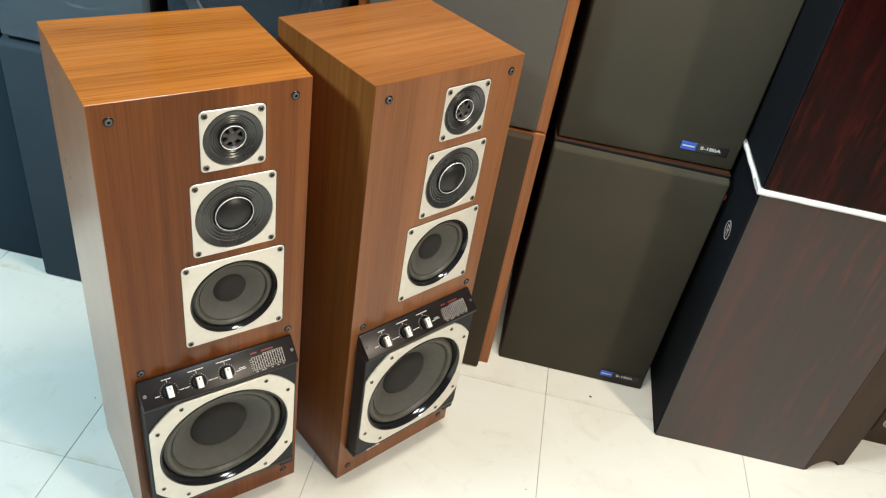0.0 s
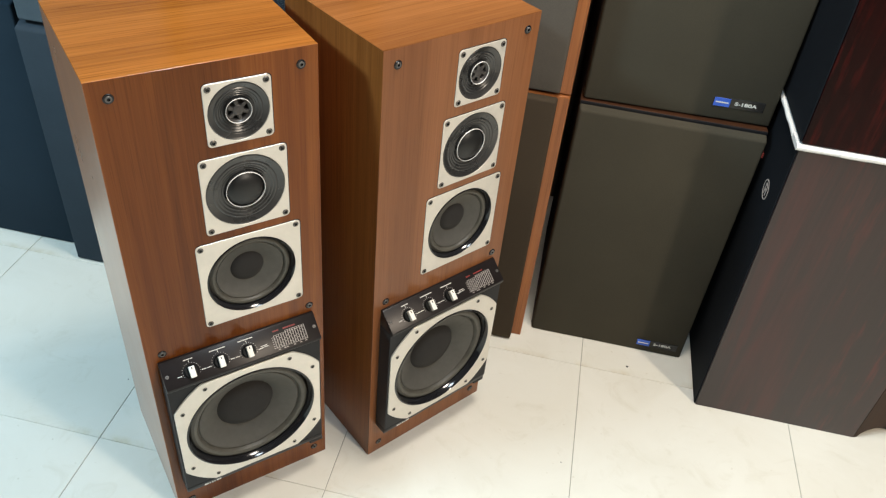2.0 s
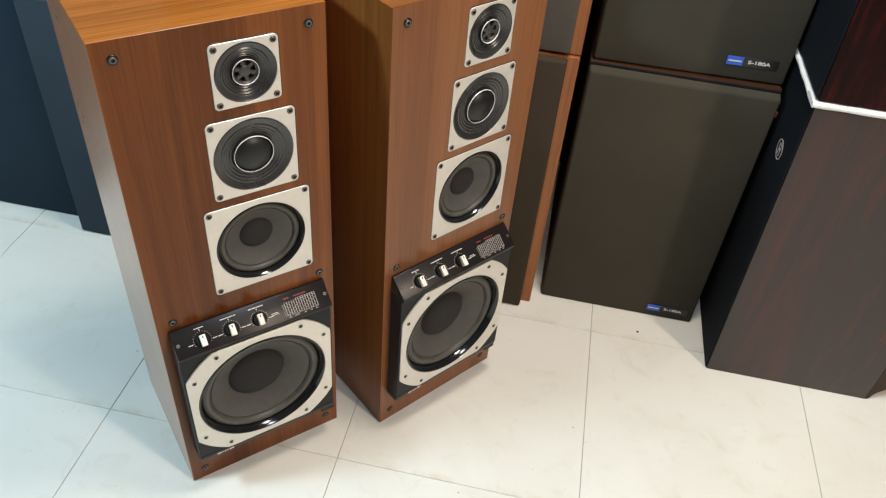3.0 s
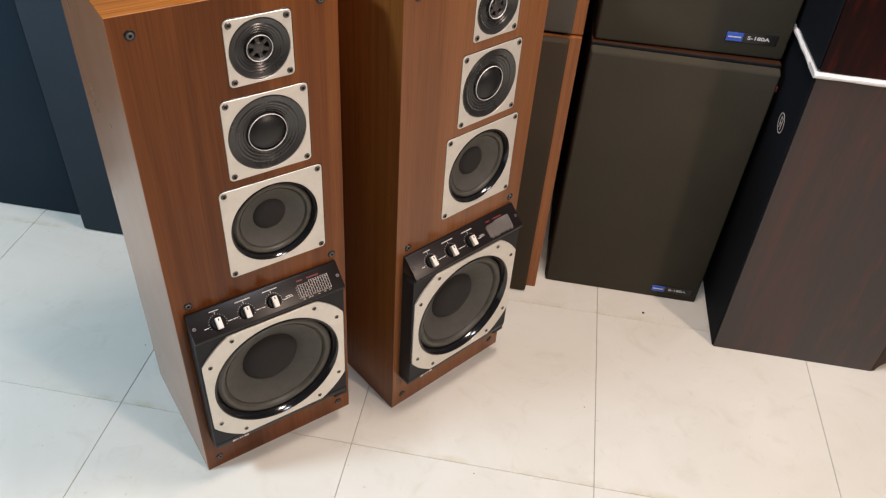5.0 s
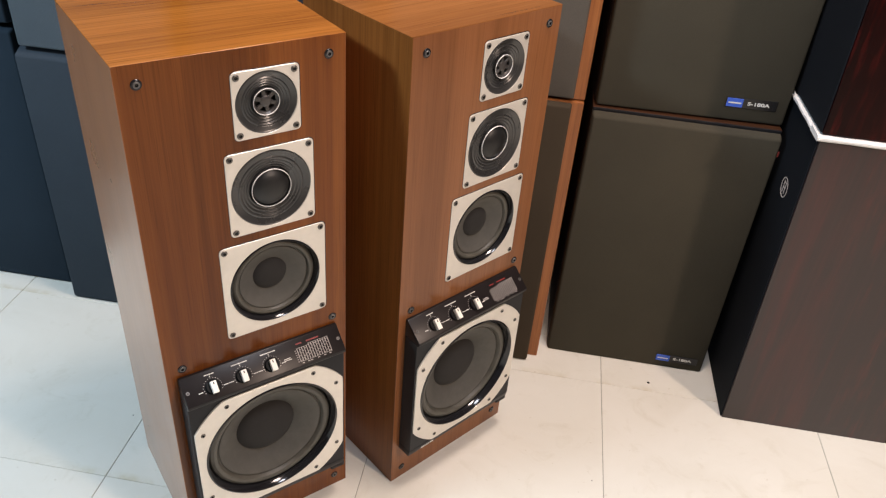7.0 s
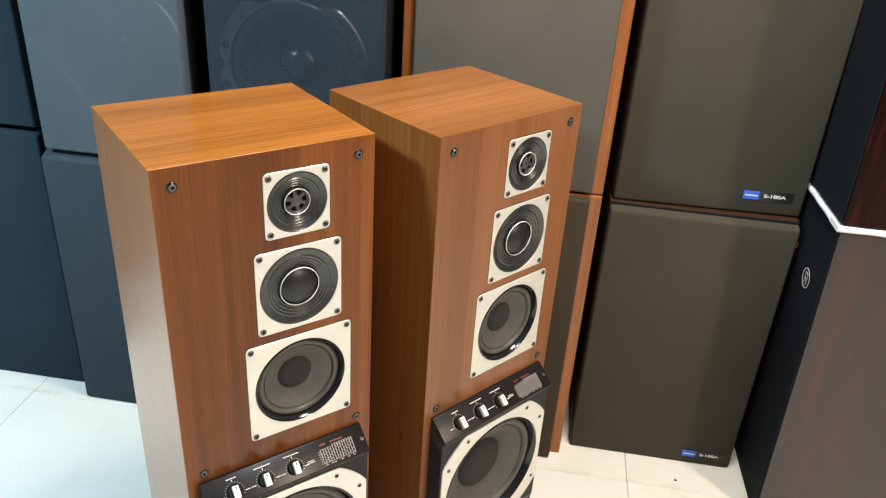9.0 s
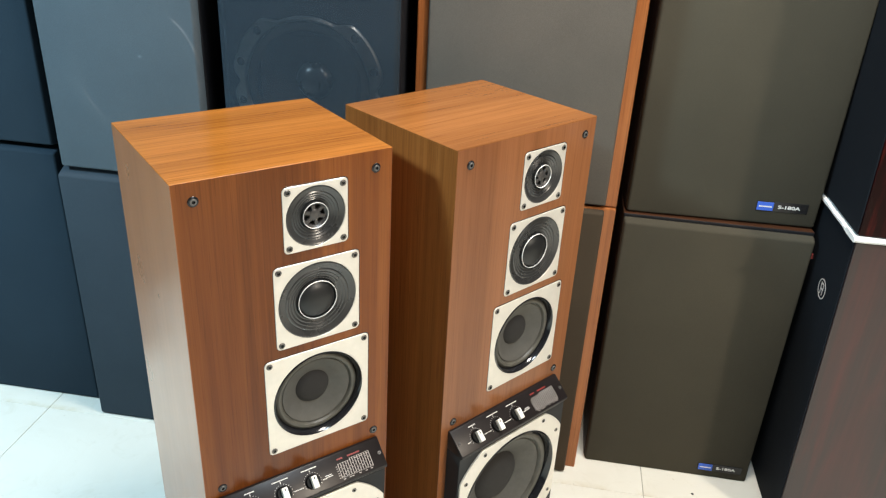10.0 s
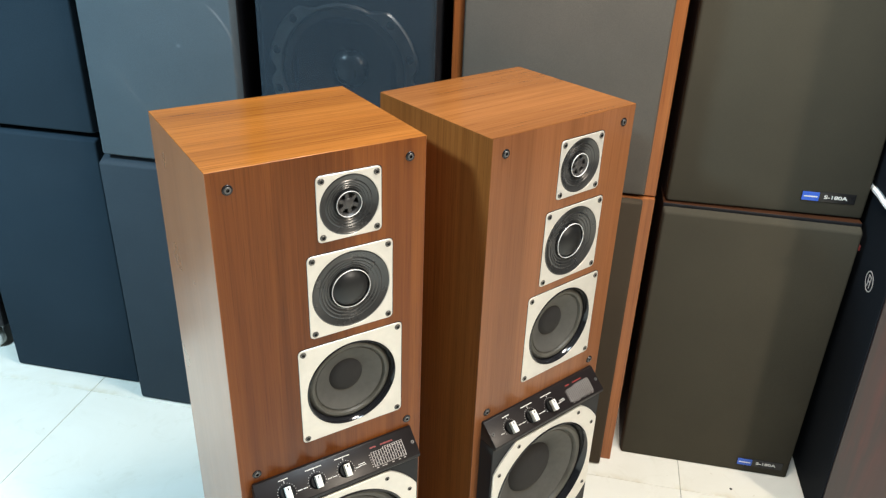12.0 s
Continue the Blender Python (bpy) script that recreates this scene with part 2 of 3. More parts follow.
M_PANEL = plain("black_plastic_panel", (0.010, 0.010, 0.012), 0.42, vary=0.15, scale=30, bumpy=0.04, spec=0.22)
M_STRIP = plain("glossy_control_strip", (0.014, 0.011, 0.011), 0.32, vary=0.1, scale=20, spec=0.25)
M_PRINT = plain("white_print", (0.75, 0.74, 0.7), 0.5, vary=0.05)
M_FAINT = plain("grey_print", (0.46, 0.42, 0.395), 0.5, vary=0.1)
M_RED = plain("red_print", (0.22, 0.024, 0.020), 0.5, vary=0.05)
M_KNOB = plain("pale_knob_plastic", (0.86, 0.82, 0.74), 0.4, vary=0.04)
M_KNOBBASE = plain("black_knob_base", (0.006, 0.006, 0.006), 0.5, vary=0.1, spec=0.12)
M_PEG = plain("grey_socket_metal", (0.13, 0.125, 0.12), 0.4, metal=0.4, vary=0.2, spec=0.4)
M_BLACKCASE = plain("black_vinyl_case", (0.012, 0.012, 0.014), 0.5, vary=0.2, scale=25, bumpy=0.15, spec=0.25)
M_BLACKCLOTH = cloth("black_grille_cloth", (0.0075, 0.010, 0.014))
M_NAVY = cloth("blue_black_foam_grille", (0.019, 0.033, 0.047))
M_STEELBLUE = cloth("blue_grey_foam_grille", (0.036, 0.049, 0.062))
M_GREY = cloth("blue_grey_grille_cloth", (0.098, 0.127, 0.150), see=0.22)
M_SLATE = cloth("dark_slate_grille_cloth", (0.036, 0.054, 0.072), see=0.36)
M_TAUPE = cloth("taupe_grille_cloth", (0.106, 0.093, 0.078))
# taupe cloth darkened and browned to hold the shade on the lower grille
M_TAUPE_SHADED = cloth("brown_taupe_grille_cloth", (0.056, 0.042, 0.028))
M_OLIVE = cloth("olive_brown_grille_cloth", (0.062, 0.056, 0.041))
M_BLUE = plain("blue_enamel", (0.03, 0.12, 0.62), 0.35, vary=0.05)
M_BADGE = plain("black_badge", (0.010, 0.010, 0.011), 0.25, vary=0.1)
M_WHITEPLASTIC = plain("white_foam_strip", (0.80, 0.80, 0.78), 0.5, vary=0.06, scale=30)
M_TILE = tile_material()
M_GROUT = plain("grey_grout", (0.33, 0.315, 0.28), 0.85, vary=0.2, scale=60)
M_WALL = plain("grey_wall_paint", (0.085, 0.085, 0.083), 0.7, vary=0.05, scale=4, bumpy=0.05)
M_CEIL = plain("grey_ceiling_paint", (0.21, 0.21, 0.206), 0.8, vary=0.04, scale=3)
M_STEEL = plain("zinc_steel", (0.55, 0.55, 0.55), 0.35, metal=0.9, vary=0.1)
M_BASKET = plain("dark_steel_basket", (0.24, 0.245, 0.25), 0.36, metal=1.0, vary=0.2)
M_WHEEL = plain("pale_nylon_wheel", (0.55, 0.53, 0.48), 0.45, vary=0.12)


# ---- mesh helpers ----
def part(name, bm, material, parent=None, label="", smooth=False, m=None):
    me = bpy.data.meshes.new(name)
    bmesh.ops.recalc_face_normals(bm, faces=bm.faces)
    bm.to_mesh(me)
    bm.free()
    for mat in material if isinstance(material, (list, tuple)) else (material,):
        me.materials.append(mat)
    if smooth:
        for p in me.polygons:
            p.use_smooth = True
        me.set_sharp_from_angle(angle=radians(35))
    ob = new(name, me)
    if parent is not None:
        ob.parent = parent
    if m is not None:
        ob.matrix_basis = m
    if label:
        tagged(ob, label)
    return ob


def box(x0, x1, y0, y1, z0, z1, bevel=0.0, seg=1, bm=None, open_front=False, mi=0):
    """A box with all its edges eased; added to bm where one is given."""
    own = bmesh.new()
    bmesh.ops.create_cube(own, size=1.0, matrix=Matrix.Translation(((x0 + x1) / 2, (y0 + y1) / 2, (z0 + z1) / 2)) @ Matrix.Diagonal((x1 - x0, y1 - y0, z1 - z0, 1)))
    if bevel:
        bmesh.ops.bevel(own, geom=own.edges[:], offset=bevel, segments=seg, affect="EDGES", profile=0.5)
    if open_front:
        own.faces.ensure_lookup_table()
        front = [f for f in own.faces if all(abs(v.co.y - y0) < 1e-6 for v in f.verts)]
        bmesh.ops.delete(own, geom=front, context="FACES_ONLY")
    for f in own.faces:
        f.material_index = mi
    if bm is None:
        return own
    me = bpy.data.meshes.new("piece")
    own.to_mesh(me)
    own.free()
    bm.from_mesh(me)
    bpy.data.meshes.remove(me)
    return bm


def lathe(cx, cz, profile, n=56, cap=False, bm=None, mi=0):
    """Turns (radius, y) points round an axis along y through (cx, cz)."""
    bm = bm or bmesh.new()
    rows = []
    for r, y in profile:
        if r < 1e-6:
            rows.append([bm.verts.new((cx, y, cz))])
        else:
            rows.append([bm.verts.new((cx + r * math.cos(2 * math.pi * i / n), y, cz + r * math.sin(2 * math.pi * i / n))) for i in range(n)])
    for a, b in zip(rows, rows[1:]):
        for i in range(n):
            j = (i + 1) % n
            if len(a) == 1 and len(b) == 1:
                continue
            if len(a) == 1:
                f = bm.faces.new((a[0], b[j], b[i]))
            elif len(b) == 1:
                f = bm.faces.new((a[i], a[j], b[0]))
            else:
                f = bm.faces.new((a[i], a[j], b[j], b[i]))
            f.material_index = mi
    if cap:
        for row in (rows[0], rows[-1]):
            if len(row) > 2:
                bm.faces.new(row).material_index = mi
    return bm


def holed(cx, cz, outline, hole, y_front, y_back, lip=0.0008):
    """A plate with a round hole: outline is a list of (x, z) round the centre."""
    bm = bmesh.new()
    rings = []
    for scale_in, y in ((1, y_back), (1, y_front + lip), (None, y_front)):
        ring = []
        for x, z in outline:
            k = 1.0 if scale_in else 1.0 - lip / math.hypot(x, z)
            ring.append(bm.verts.new((cx + x * k, y, cz + z * k)))
        rings.append(ring)
    for r, y in ((hole + lip, y_front), (hole, y_front + lip), (hole, y_back)):
        rings.append([bm.verts.new((cx + r * x / math.hypot(x, z), y, cz + r * z / math.hypot(x, z))) for x, z in outline])
    n = len(outline)
    for a, b in zip(rings, rings[1:]):
        for i in range(n):
            j = (i + 1) % n
            bm.faces.new((a[i], a[j], b[j], b[i]))
    return bm


def rounded_square(half, radius, n=216):
    """The outline of a square with rounded corners, by angle."""
    out = []
    for i in range(n):
        a = 2 * math.pi * (i + 0.5) / n
        c, s = math.cos(a), math.sin(a)
        k = half / max(abs(c), abs(s))
        x, z = c * k, s * k
        inner = half - radius
        if abs(x) > inner and abs(z) > inner:
            ox, oz = math.copysign(inner, c), math.copysign(inner, s)
            d = c * ox + s * oz
            k = d + math.sqrt(max(0.0, d * d - (ox * ox + oz * oz - radius * radius)))
            x, z = c * k, s * k
        out.append((x, z))
    return out


def screw(parent, x, y, z, r=0.0042):
    """A washer-headed socket screw: a pale worn rim round a dark six-sided socket."""
    bm = lathe(x, z, [(r, y + 0.001), (r, y - 0.0008), (r * 0.86, y - 0.0016), (r * 0.62, y - 0.0019), (r * 0.56, y - 0.0017)], n=18)
    lathe(x, z, [(r * 0.57, y - 0.0018), (r * 0.44, y - 0.0014), (r * 0.40, y - 0.0002), (0, y - 0.0002)], n=6, bm=bm, mi=1)
    return part("screw", bm, (M_SCREW, M_BADGE), parent, smooth=True)


def bar(bm, x0, x1, z0, z1, y, thick=0.0006):
    return box(x0, x1, y - thick, y + 0.0002, z0, z1, bm=bm)


def holed_front(x0, x1, z0, z1, holes, y, depth):
    """A flat front of cells with square cut-outs (x0, x1, z0, z1) that go depth deep."""
    xs = sorted({x0, x1, *[h[0] for h in holes], *[h[1] for h in holes]})
    zs = sorted({z0, z1, *[h[2] for h in holes], *[h[3] for h in holes]})
    bm = bmesh.new()
    grid = {(i, j): bm.verts.new((x, y, z)) for i, x in enumerate(xs) for j, z in enumerate(zs)}
    for i in range(len(xs) - 1):
        for j in range(len(zs) - 1):
            mx, mz = (xs[i] + xs[i + 1]) / 2, (zs[j] + zs[j + 1]) / 2
            if not any(h[0] < mx < h[1] and h[2] < mz < h[3] for h in holes):
                bm.faces.new((grid[i, j], grid[i + 1, j], grid[i + 1, j + 1], grid[i, j + 1]))
    edges = [e for e in bm.edges if e.is_boundary and not any(
        all(abs(v.co[k] - lim) < 1e-6 for v in e.verts) for k, lim in ((0, x0), (0, x1), (2, z0), (2, z1)))]
    made = bmesh.ops.extrude_edge_only(bm, edges=edges)["geom"]
    bmesh.ops.translate(bm, verts=[g for g in made if isinstance(g, bmesh.types.BMVert)], vec=(0, depth, 0))
    return bm


# ---- the tower loudspeaker ----
TW, TH, TD = 0.375, 1.1276, 0.333
DRIVERS = {"tweeter": (0.2300, 1.0307, 0.0591), "midrange": (0.2297, 0.8693, 0.0808), "lower_midrange": (0.2268, 0.6677, 0.1032)}


def driver_plate(tower, name, label):
    cx, cz, half = DRIVERS[name]
    hole = {"tweeter": 0.0540, "midrange": 0.0742, "lower_midrange": 0.0900}[name]
    y = -0.0018
    plate = part(name, holed(cx, cz, rounded_square(half, 0.008), hole, y, -0.0002), M_ALU, tower, label, smooth=True)
    # thin black sheet set off up and right, drawing the rebate's shadow line
    part("gasket", holed(cx + 0.0006, cz + 0.0005, rounded_square(half + 0.0010, 0.009), hole, -0.0006, -0.0001, lip=0.0002), M_BADGE, plate)
    for sx in (-1, 1):
        for sz in (-1, 1):
            k = half - 0.0092
            screw(plate, cx + sx * k, y, cz + sz * k, 0.0058)
    return plate, cx, cz, hole


def ribs(r, inner, deep):
    """A dish from a rounded rim at r over a plain outer band down to inner, deep at its middle, with four soft ridges."""
    prof = [(r + 0.0008, 0.0015), (r - 0.0006, -0.0016), (r - 0.0022, -0.0019), (r - 0.0040, -0.0008)]
    start, count = inner + 0.62 * (r - inner), 4
    prof += [(start + 0.0020, 0.0006), (start + 0.0006, 0.0014)]
    pitch = (start - inner) / count
    for k in range(count):
        a, y = start - k * pitch, 0.0010 + (deep - 0.0010) * (k / count)
        prof += [(a - 0.10 * pitch, y - 0.0002), (a - 0.30 * pitch, y - 0.0007), (a - 0.55 * pitch, y - 0.0005), (a - 0.85 * pitch, y + 0.0007)]
    return prof


def tower_speaker():
    tower = new("tower_loudspeaker")
    e = 0.0008
    case = box(-0.001, TW + 0.001, 0, TD, 0, TH, bevel=e, open_front=True)
    for f in case.faces:
        f.material_index = 1 if f.normal.z > 0.5 else 0
    for v in case.verts:
        # the back stands a little further out at its foot
        if v.co.y > TD / 2:
            v.co.y += 0.012 - 0.014 * v.co.z / TH
    part("cabinet", case, (M_SIDE, M_TOP), tower)
    holes = [(c[0] - c[2] + 0.004, c[0] + c[2] - 0.004, c[1] - c[2] + 0.004, c[1] + c[2] - 0.004) for c in DRIVERS.values()] + [(0.03, 0.345, 0.145, 0.455)]
    part("front_baffle", holed_front(e - 0.001, TW + 0.001 - e, e, TH - e, holes, 0.0, 0.10), M_FRONT, tower)

    # tweeter: ribbed horn, chrome ring and spoked phase plug
    plate, cx, cz, r = driver_plate(tower, "tweeter", "square silver tweeter plate with ribbed black horn")
    prof = ribs(r, 0.0240, 0.0075)
    prof += [(0.0236, 0.0070), (0.0235, 0.0007), (0.0223, 0.0007), (0.0221, 0.03)]
    part("horn", lathe(cx, cz, prof, n=80), M_HORN, plate, smooth=True)
    part("chrome_ring", lathe(cx, cz, [(0.0234, 0.0008), (0.0234, -0.0002), (0.0231, -0.0010), (0.0226, -0.0009), (0.0222, 0.0006)]), M_CHROME, plate, smooth=True)
    part("dome", lathe(cx, cz, [(0.0215, 0.013), (0.014, 0.011), (0.007, 0.0095), (0, 0.009)], n=32), M_DOME, plate, smooth=True)
    plug = lathe(cx, cz, [(0.0105, 0.010), (0.0100, 0.0035), (0.0085, 0.0024), (0.004, 0.0020), (0, 0.0019)], n=24)
    part("phase_plug", plug, M_PLUG, plate, smooth=True)
    part("plug_ring", lathe(cx, cz, [(0.0223, 0.0105), (0.0223, 0.0010), (0.0205, 0.0030), (0.0185, 0.0045), (0.0182, 0.0105)], n=40), M_PLUG, plate, smooth=True)
    for k in range(6):
        turn = pose(cx, 0, cz, 0, 80 + 60 * k, 0)
        part("spoke", box(0.0092, 0.0192, 0.0036, 0.009, -0.0034, 0.0034, bevel=0.0008), M_PLUG, plate, m=turn)

    # midrange: shallow ribbed dish with a chrome-ringed dome
    plate, cx, cz, r = driver_plate(tower, "midrange", "square silver midrange plate with ribbed black dish")
    prof = ribs(r, 0.0376, 0.0070)
    prof += [(0.0373, 0.0066), (0.0372, 0.0007), (0.0358, 0.0007), (0.0356, 0.03)]
    part("ribbed_dish", lathe(cx, cz, prof, n=80), M_HORN, plate, smooth=True)
    part("chrome_ring", lathe(cx, cz, [(0.0371, 0.0008), (0.0371, -0.0002), (0.0367, -0.0010), (0.0360, -0.0009), (0.0357, 0.0006)]), M_CHROME, plate, smooth=True)
    part("dome", lathe(cx, cz, [(0.0357, 0.0040), (0.0340, 0.0030), (0.0300, -0.0008), (0.0220, -0.0048), (0.0110, -0.0072), (0, -0.0080)], n=40), M_DOME, plate, smooth=True)

    # lower midrange: paper cone in a glossy trim ring
    plate, cx, cz, r = driver_plate(tower, "lower_midrange", "square silver plate with grey paper cone")
    part("trim_ring", lathe(cx, cz, [(r + 0.001, 0.002), (r, -0.002), (r - 0.002, -0.003), (r - 0.0036, -0.001), (r - 0.0070, 0.009), (r - 0.008, 0.02)]), M_RING, plate, smooth=True)
    part("surround", lathe(cx, cz, [(r - 0.0070, 0.0110), (r - 0.0090, 0.0080), (r - 0.0130, 0.0062), (r - 0.0175, 0.0072), (r - 0.0195, 0.0100), (r - 0.0202, 0.0130), (r - 0.0212, 0.0130)]), M_RUBBER, plate, smooth=True)
    part("cone", lathe(cx, cz, [(r - 0.0212, 0.0130), (r - 0.0225, 0.0112), (r - 0.0245, 0.0114), (r - 0.040, 0.0215), (0.034, 0.029), (0.0335, 0.031)]), M_CONE, plate, smooth=True)
    part("dust_cap", lathe(cx, cz, [(0.0345, 0.0292), (0.031, 0.0245), (0.022, 0.0205), (0.011, 0.0187), (0, 0.0181)], n=40), M_CAP, plate, smooth=True)

    # bass section: black housing with a sloping control strip
    x0, x1, zt, zs, zb, p = 0.0190, 0.3500, 0.5140, 0.4690, 0.1330, 0.040
    cx, cz, hole = 0.1842, 0.2948, 0.1470
    outline = []
    hw, up, dn = (x1 - x0) / 2, zs - cz, cz - zb
    angles = sorted([2 * math.pi * i / 72 for i in range(72)] + [math.atan2(s, c) % (2 * math.pi) for c in (-hw, hw) for s in (up, -dn)])
    for a in angles:
        c, s = math.cos(a), math.sin(a)
        k = min(hw / abs(c) if abs(c) > 1e-9 else 9, (up / s if s > 1e-9 else 9), (dn / -s if s < -1e-9 else 9))
        outline.append((c * k, s * k))
    bm = holed(cx, cz, outline, hole, -p, -0.001, lip=0.0012)
    housing = part("bass_housing", bm, M_PANEL, tower, "black plastic bass housing below a sloping control strip", smooth=True)
    # wedge that carries the controls, from the cabinet's front out to the housing
    def wedge(xa, xb, pts, bevel):
        w = bmesh.new()
        a = [w.verts.new((xa, y, z)) for y, z in pts]
        b = [w.verts.new((xb, y, z)) for y, z in pts]
        w.faces.new(a), w.faces.new(b[::-1])
        for i in range(len(pts)):
            j = (i + 1) % len(pts)
            w.faces.new((a[i], a[j], b[j], b[i]))
        bmesh.ops.bevel(w, geom=w.edges[:], offset=bevel, segments=2, affect="EDGES", profile=0.5)
        return w
    part("control_strip", wedge(x0, x1, [(0.0, zs - 0.0065), (0.0, zt), (-0.006, zt), (-p - 0.0080, zs + 0.0070), (-p - 0.0074, zs - 0.0005), (-p + 0.0005, zs - 0.0070)], 0.0010), M_STRIP, housing, "glossy black control strip", smooth=True)
    part("lower_lip", wedge(x0, x1, [(0.0, zb - 0.0008), (-p, zb - 0.0008), (-p + 0.004, zb - 0.020), (0.0, zb - 0.020)], 0.0012), M_PANEL, housing, smooth=True)
    part("foot_tab", box(x1 - 0.030, x1 + 0.004, -p + 0.006, -0.004, zb - 0.034, zb - 0.0215, bevel=0.002), M_PANEL, housing)
    word = bmesh.new()
    for k, w in enumerate((0.006, 0.003, 0.002, 0.003, 0.002, 0.005, 0.005)):
        xk = 0.058 + k * 0.0056
        bar(word, xk, xk + min(w, 0.0046), zb - 0.0172, zb - 0.0118, 0, 0.0005)
    bmesh.ops.translate(word, vec=(0, -p + 0.0028, 0), verts=word.verts)
    tagged(part("wordmark_bars", word, M_PRINT, housing, "small white lettering bars"), kind="stuff")

    # woofer frame: a square with its corners cut by a circle
    ring = []
    for i in range(96):
        a = 2 * math.pi * (i + 0.5) / 96
        c, s = math.cos(a), math.sin(a)
        k = min(0.1615 / max(abs(c), abs(s)), 0.1895)
        ring.append((c * k, s * k))
    frame_y = -p - 0.0035
    part("woofer_frame", holed(cx, cz, ring, 0.1460, frame_y, -p + 0.001), M_ALU, housing, "silver woofer frame with cut corners", smooth=True)
    for sx in (-1, 1):
        for sz in (-1, 1):
            screw(housing, cx + sx * 0.0925, frame_y, cz + sz * 0.1446, 0.0048)
            screw(housing, cx + sx * 0.1446, frame_y, cz + sz * 0.0925, 0.0048)
    r = 0.1460
    f = -p
    part("trim_ring", lathe(cx, cz, [(r + 0.001, f), (r, f - 0.0045), (r - 0.0025, f - 0.0055), (r - 0.0045, f - 0.003), (r - 0.0100, f + 0.013), (r - 0.011, f + 0.03)], n=80), M_RING, housing, smooth=True)
    part("surround", lathe(cx, cz, [(r - 0.0098, f + 0.0155), (r - 0.0125, f + 0.0105), (r - 0.0185, f + 0.0080), (r - 0.0250, f + 0.0095), (r - 0.0285, f + 0.0140), (r - 0.0295, f + 0.0185), (r - 0.0310, f + 0.0185)], n=80), M_RUBBER, housing, smooth=True)
    part("cone", lathe(cx, cz, [(r - 0.0310, f + 0.0185), (r - 0.0330, f + 0.0160), (r - 0.0360, f + 0.0165), (r - 0.053, f + 0.0285), (0.065, f + 0.044), (0.063, f + 0.047)], n=80), M_CONE, housing, smooth=True)
    part("dust_cap", lathe(cx, cz, [(0.0655, f + 0.0445), (0.060, f + 0.0375), (0.046, f + 0.0305), (0.025, f + 0.0265), (0, f + 0.0250)], n=56), M_CAP, housing, smooth=True)

    # controls, built flat (x along the strip, z up it, y out of it) and laid on the slope
    slope = math.degrees(math.atan2(p + 0.0080 - 0.006, zt - zs - 0.0070))
    mid_y, mid_z = (-0.006 - p - 0.0080) / 2, (zt + zs + 0.0070) / 2
    lay = pose(0, mid_y, mid_z, -slope, 0, 0) @ pose(0, -0.0002, -0.0015)
    lay_print = lay @ pose(-0.004, 0, 0)
    for k, kx in enumerate((0.0745, 0.1345, 0.1940)):
        knob = lathe(kx, -0.004, [(0.0145, 0), (0.0142, -0.005), (0.0128, -0.0062), (0, -0.0062)], n=28)
        box(kx - 0.0056, kx + 0.0056, -0.0165, -0.006, -0.0175, 0.0060, bevel=0.0012, seg=2, bm=knob, mi=1)
        box(kx - 0.0009, kx + 0.0009, -0.0171, -0.0164, -0.001, 0.004, bm=knob, mi=0)
        part("knob", knob, (M_KNOBBASE, M_KNOB), housing, "pale rotary knob on black base", smooth=True, m=lay)
        marks = bmesh.new()
        for d in range(15):
            a = radians(205 - 16.4 * d)
            px, pz = kx + 0.0178 * math.cos(a), -0.004 + 0.0178 * math.sin(a)
            bar(marks, px - 0.0005, px + 0.0005, pz - 0.0005, pz + 0.0005, 0)
        for d in range((7, 12, 12)[k]):
            wide = (0.0024, 0.0018, 0.0022)[(d + k) % 3]
            bar(marks, kx - (0.0095, 0.0160, 0.0160)[k] + d * 0.0027, kx - (0.0095, 0.0160, 0.0160)[k] + d * 0.0027 + wide, 0.0203, 0.0222, 0)
        bar(marks, kx - 0.0006, kx + 0.0006, 0.0155, 0.0188, 0)
        for sgn in (-1, 1):
            for d in range(3):
                bar(marks, kx + sgn * 0.0245 - 0.0045 + d * 0.0031, kx + sgn * 0.0245 - 0.0022 + d * 0.0031, -0.0085, -0.0068, 0)
        tagged(part("dial_marks", marks, M_PRINT, housing, m=lay), kind="stuff")
    table = bmesh.new()
    for c in range(14):
        # thin columns; those of the first third start lower
        xk, top = 0.2560 + c * 0.0053, 0.0095 if c < 5 else 0.0125
        bar(table, xk - 0.00055, xk + 0.00055, -0.0190, top, 0)
        if c < 13:
            for d in range(8):
                zk = -0.0172 + d * 0.0036
                if zk + 0.002 < top and (c * 3 + d * 2) % 5 < 2:
                    short = 0.0008 if (c * 5 + d * 3) % 4 else 0.0
                    bar(table, xk + 0.0014, xk + 0.0040 - short, zk, zk + 0.0012, 0)
    for zk in (-0.0190, 0.0090):
        bar(table, 0.2556, 0.3253, zk, zk + 0.0006, 0)
    bar(table, 0.2825, 0.3253, 0.0122, 0.0128, 0)
    for d in range(6):
        bar(table, 0.2505, 0.2535, -0.0180 + d * 0.0046, -0.0168 + d * 0.0046, 0)
    for c in (0.258, 0.270, 0.276, 0.292, 0.306, 0.318):
        bar(table, c, c + 0.0045, -0.0228, -0.0212, 0)
    tagged(part("scale_table", table, M_FAINT, housing, "white printed scale table", m=lay_print), kind="stuff")
    red = bmesh.new()
    for x_, w_ in ((0.257, 0.0040), (0.2615, 0.0034), (0.2655, 0.0042), (0.280, 0.0045), (0.2852, 0.0036), (0.2894, 0.0042), (0.2942, 0.0036), (0.2984, 0.0046), (0.3036, 0.0036)):
        bar(red, x_, x_ + w_, 0.0165, 0.0195, 0)
    part("red_marks", red, M_RED, housing, m=lay_print)
    small = bmesh.new()
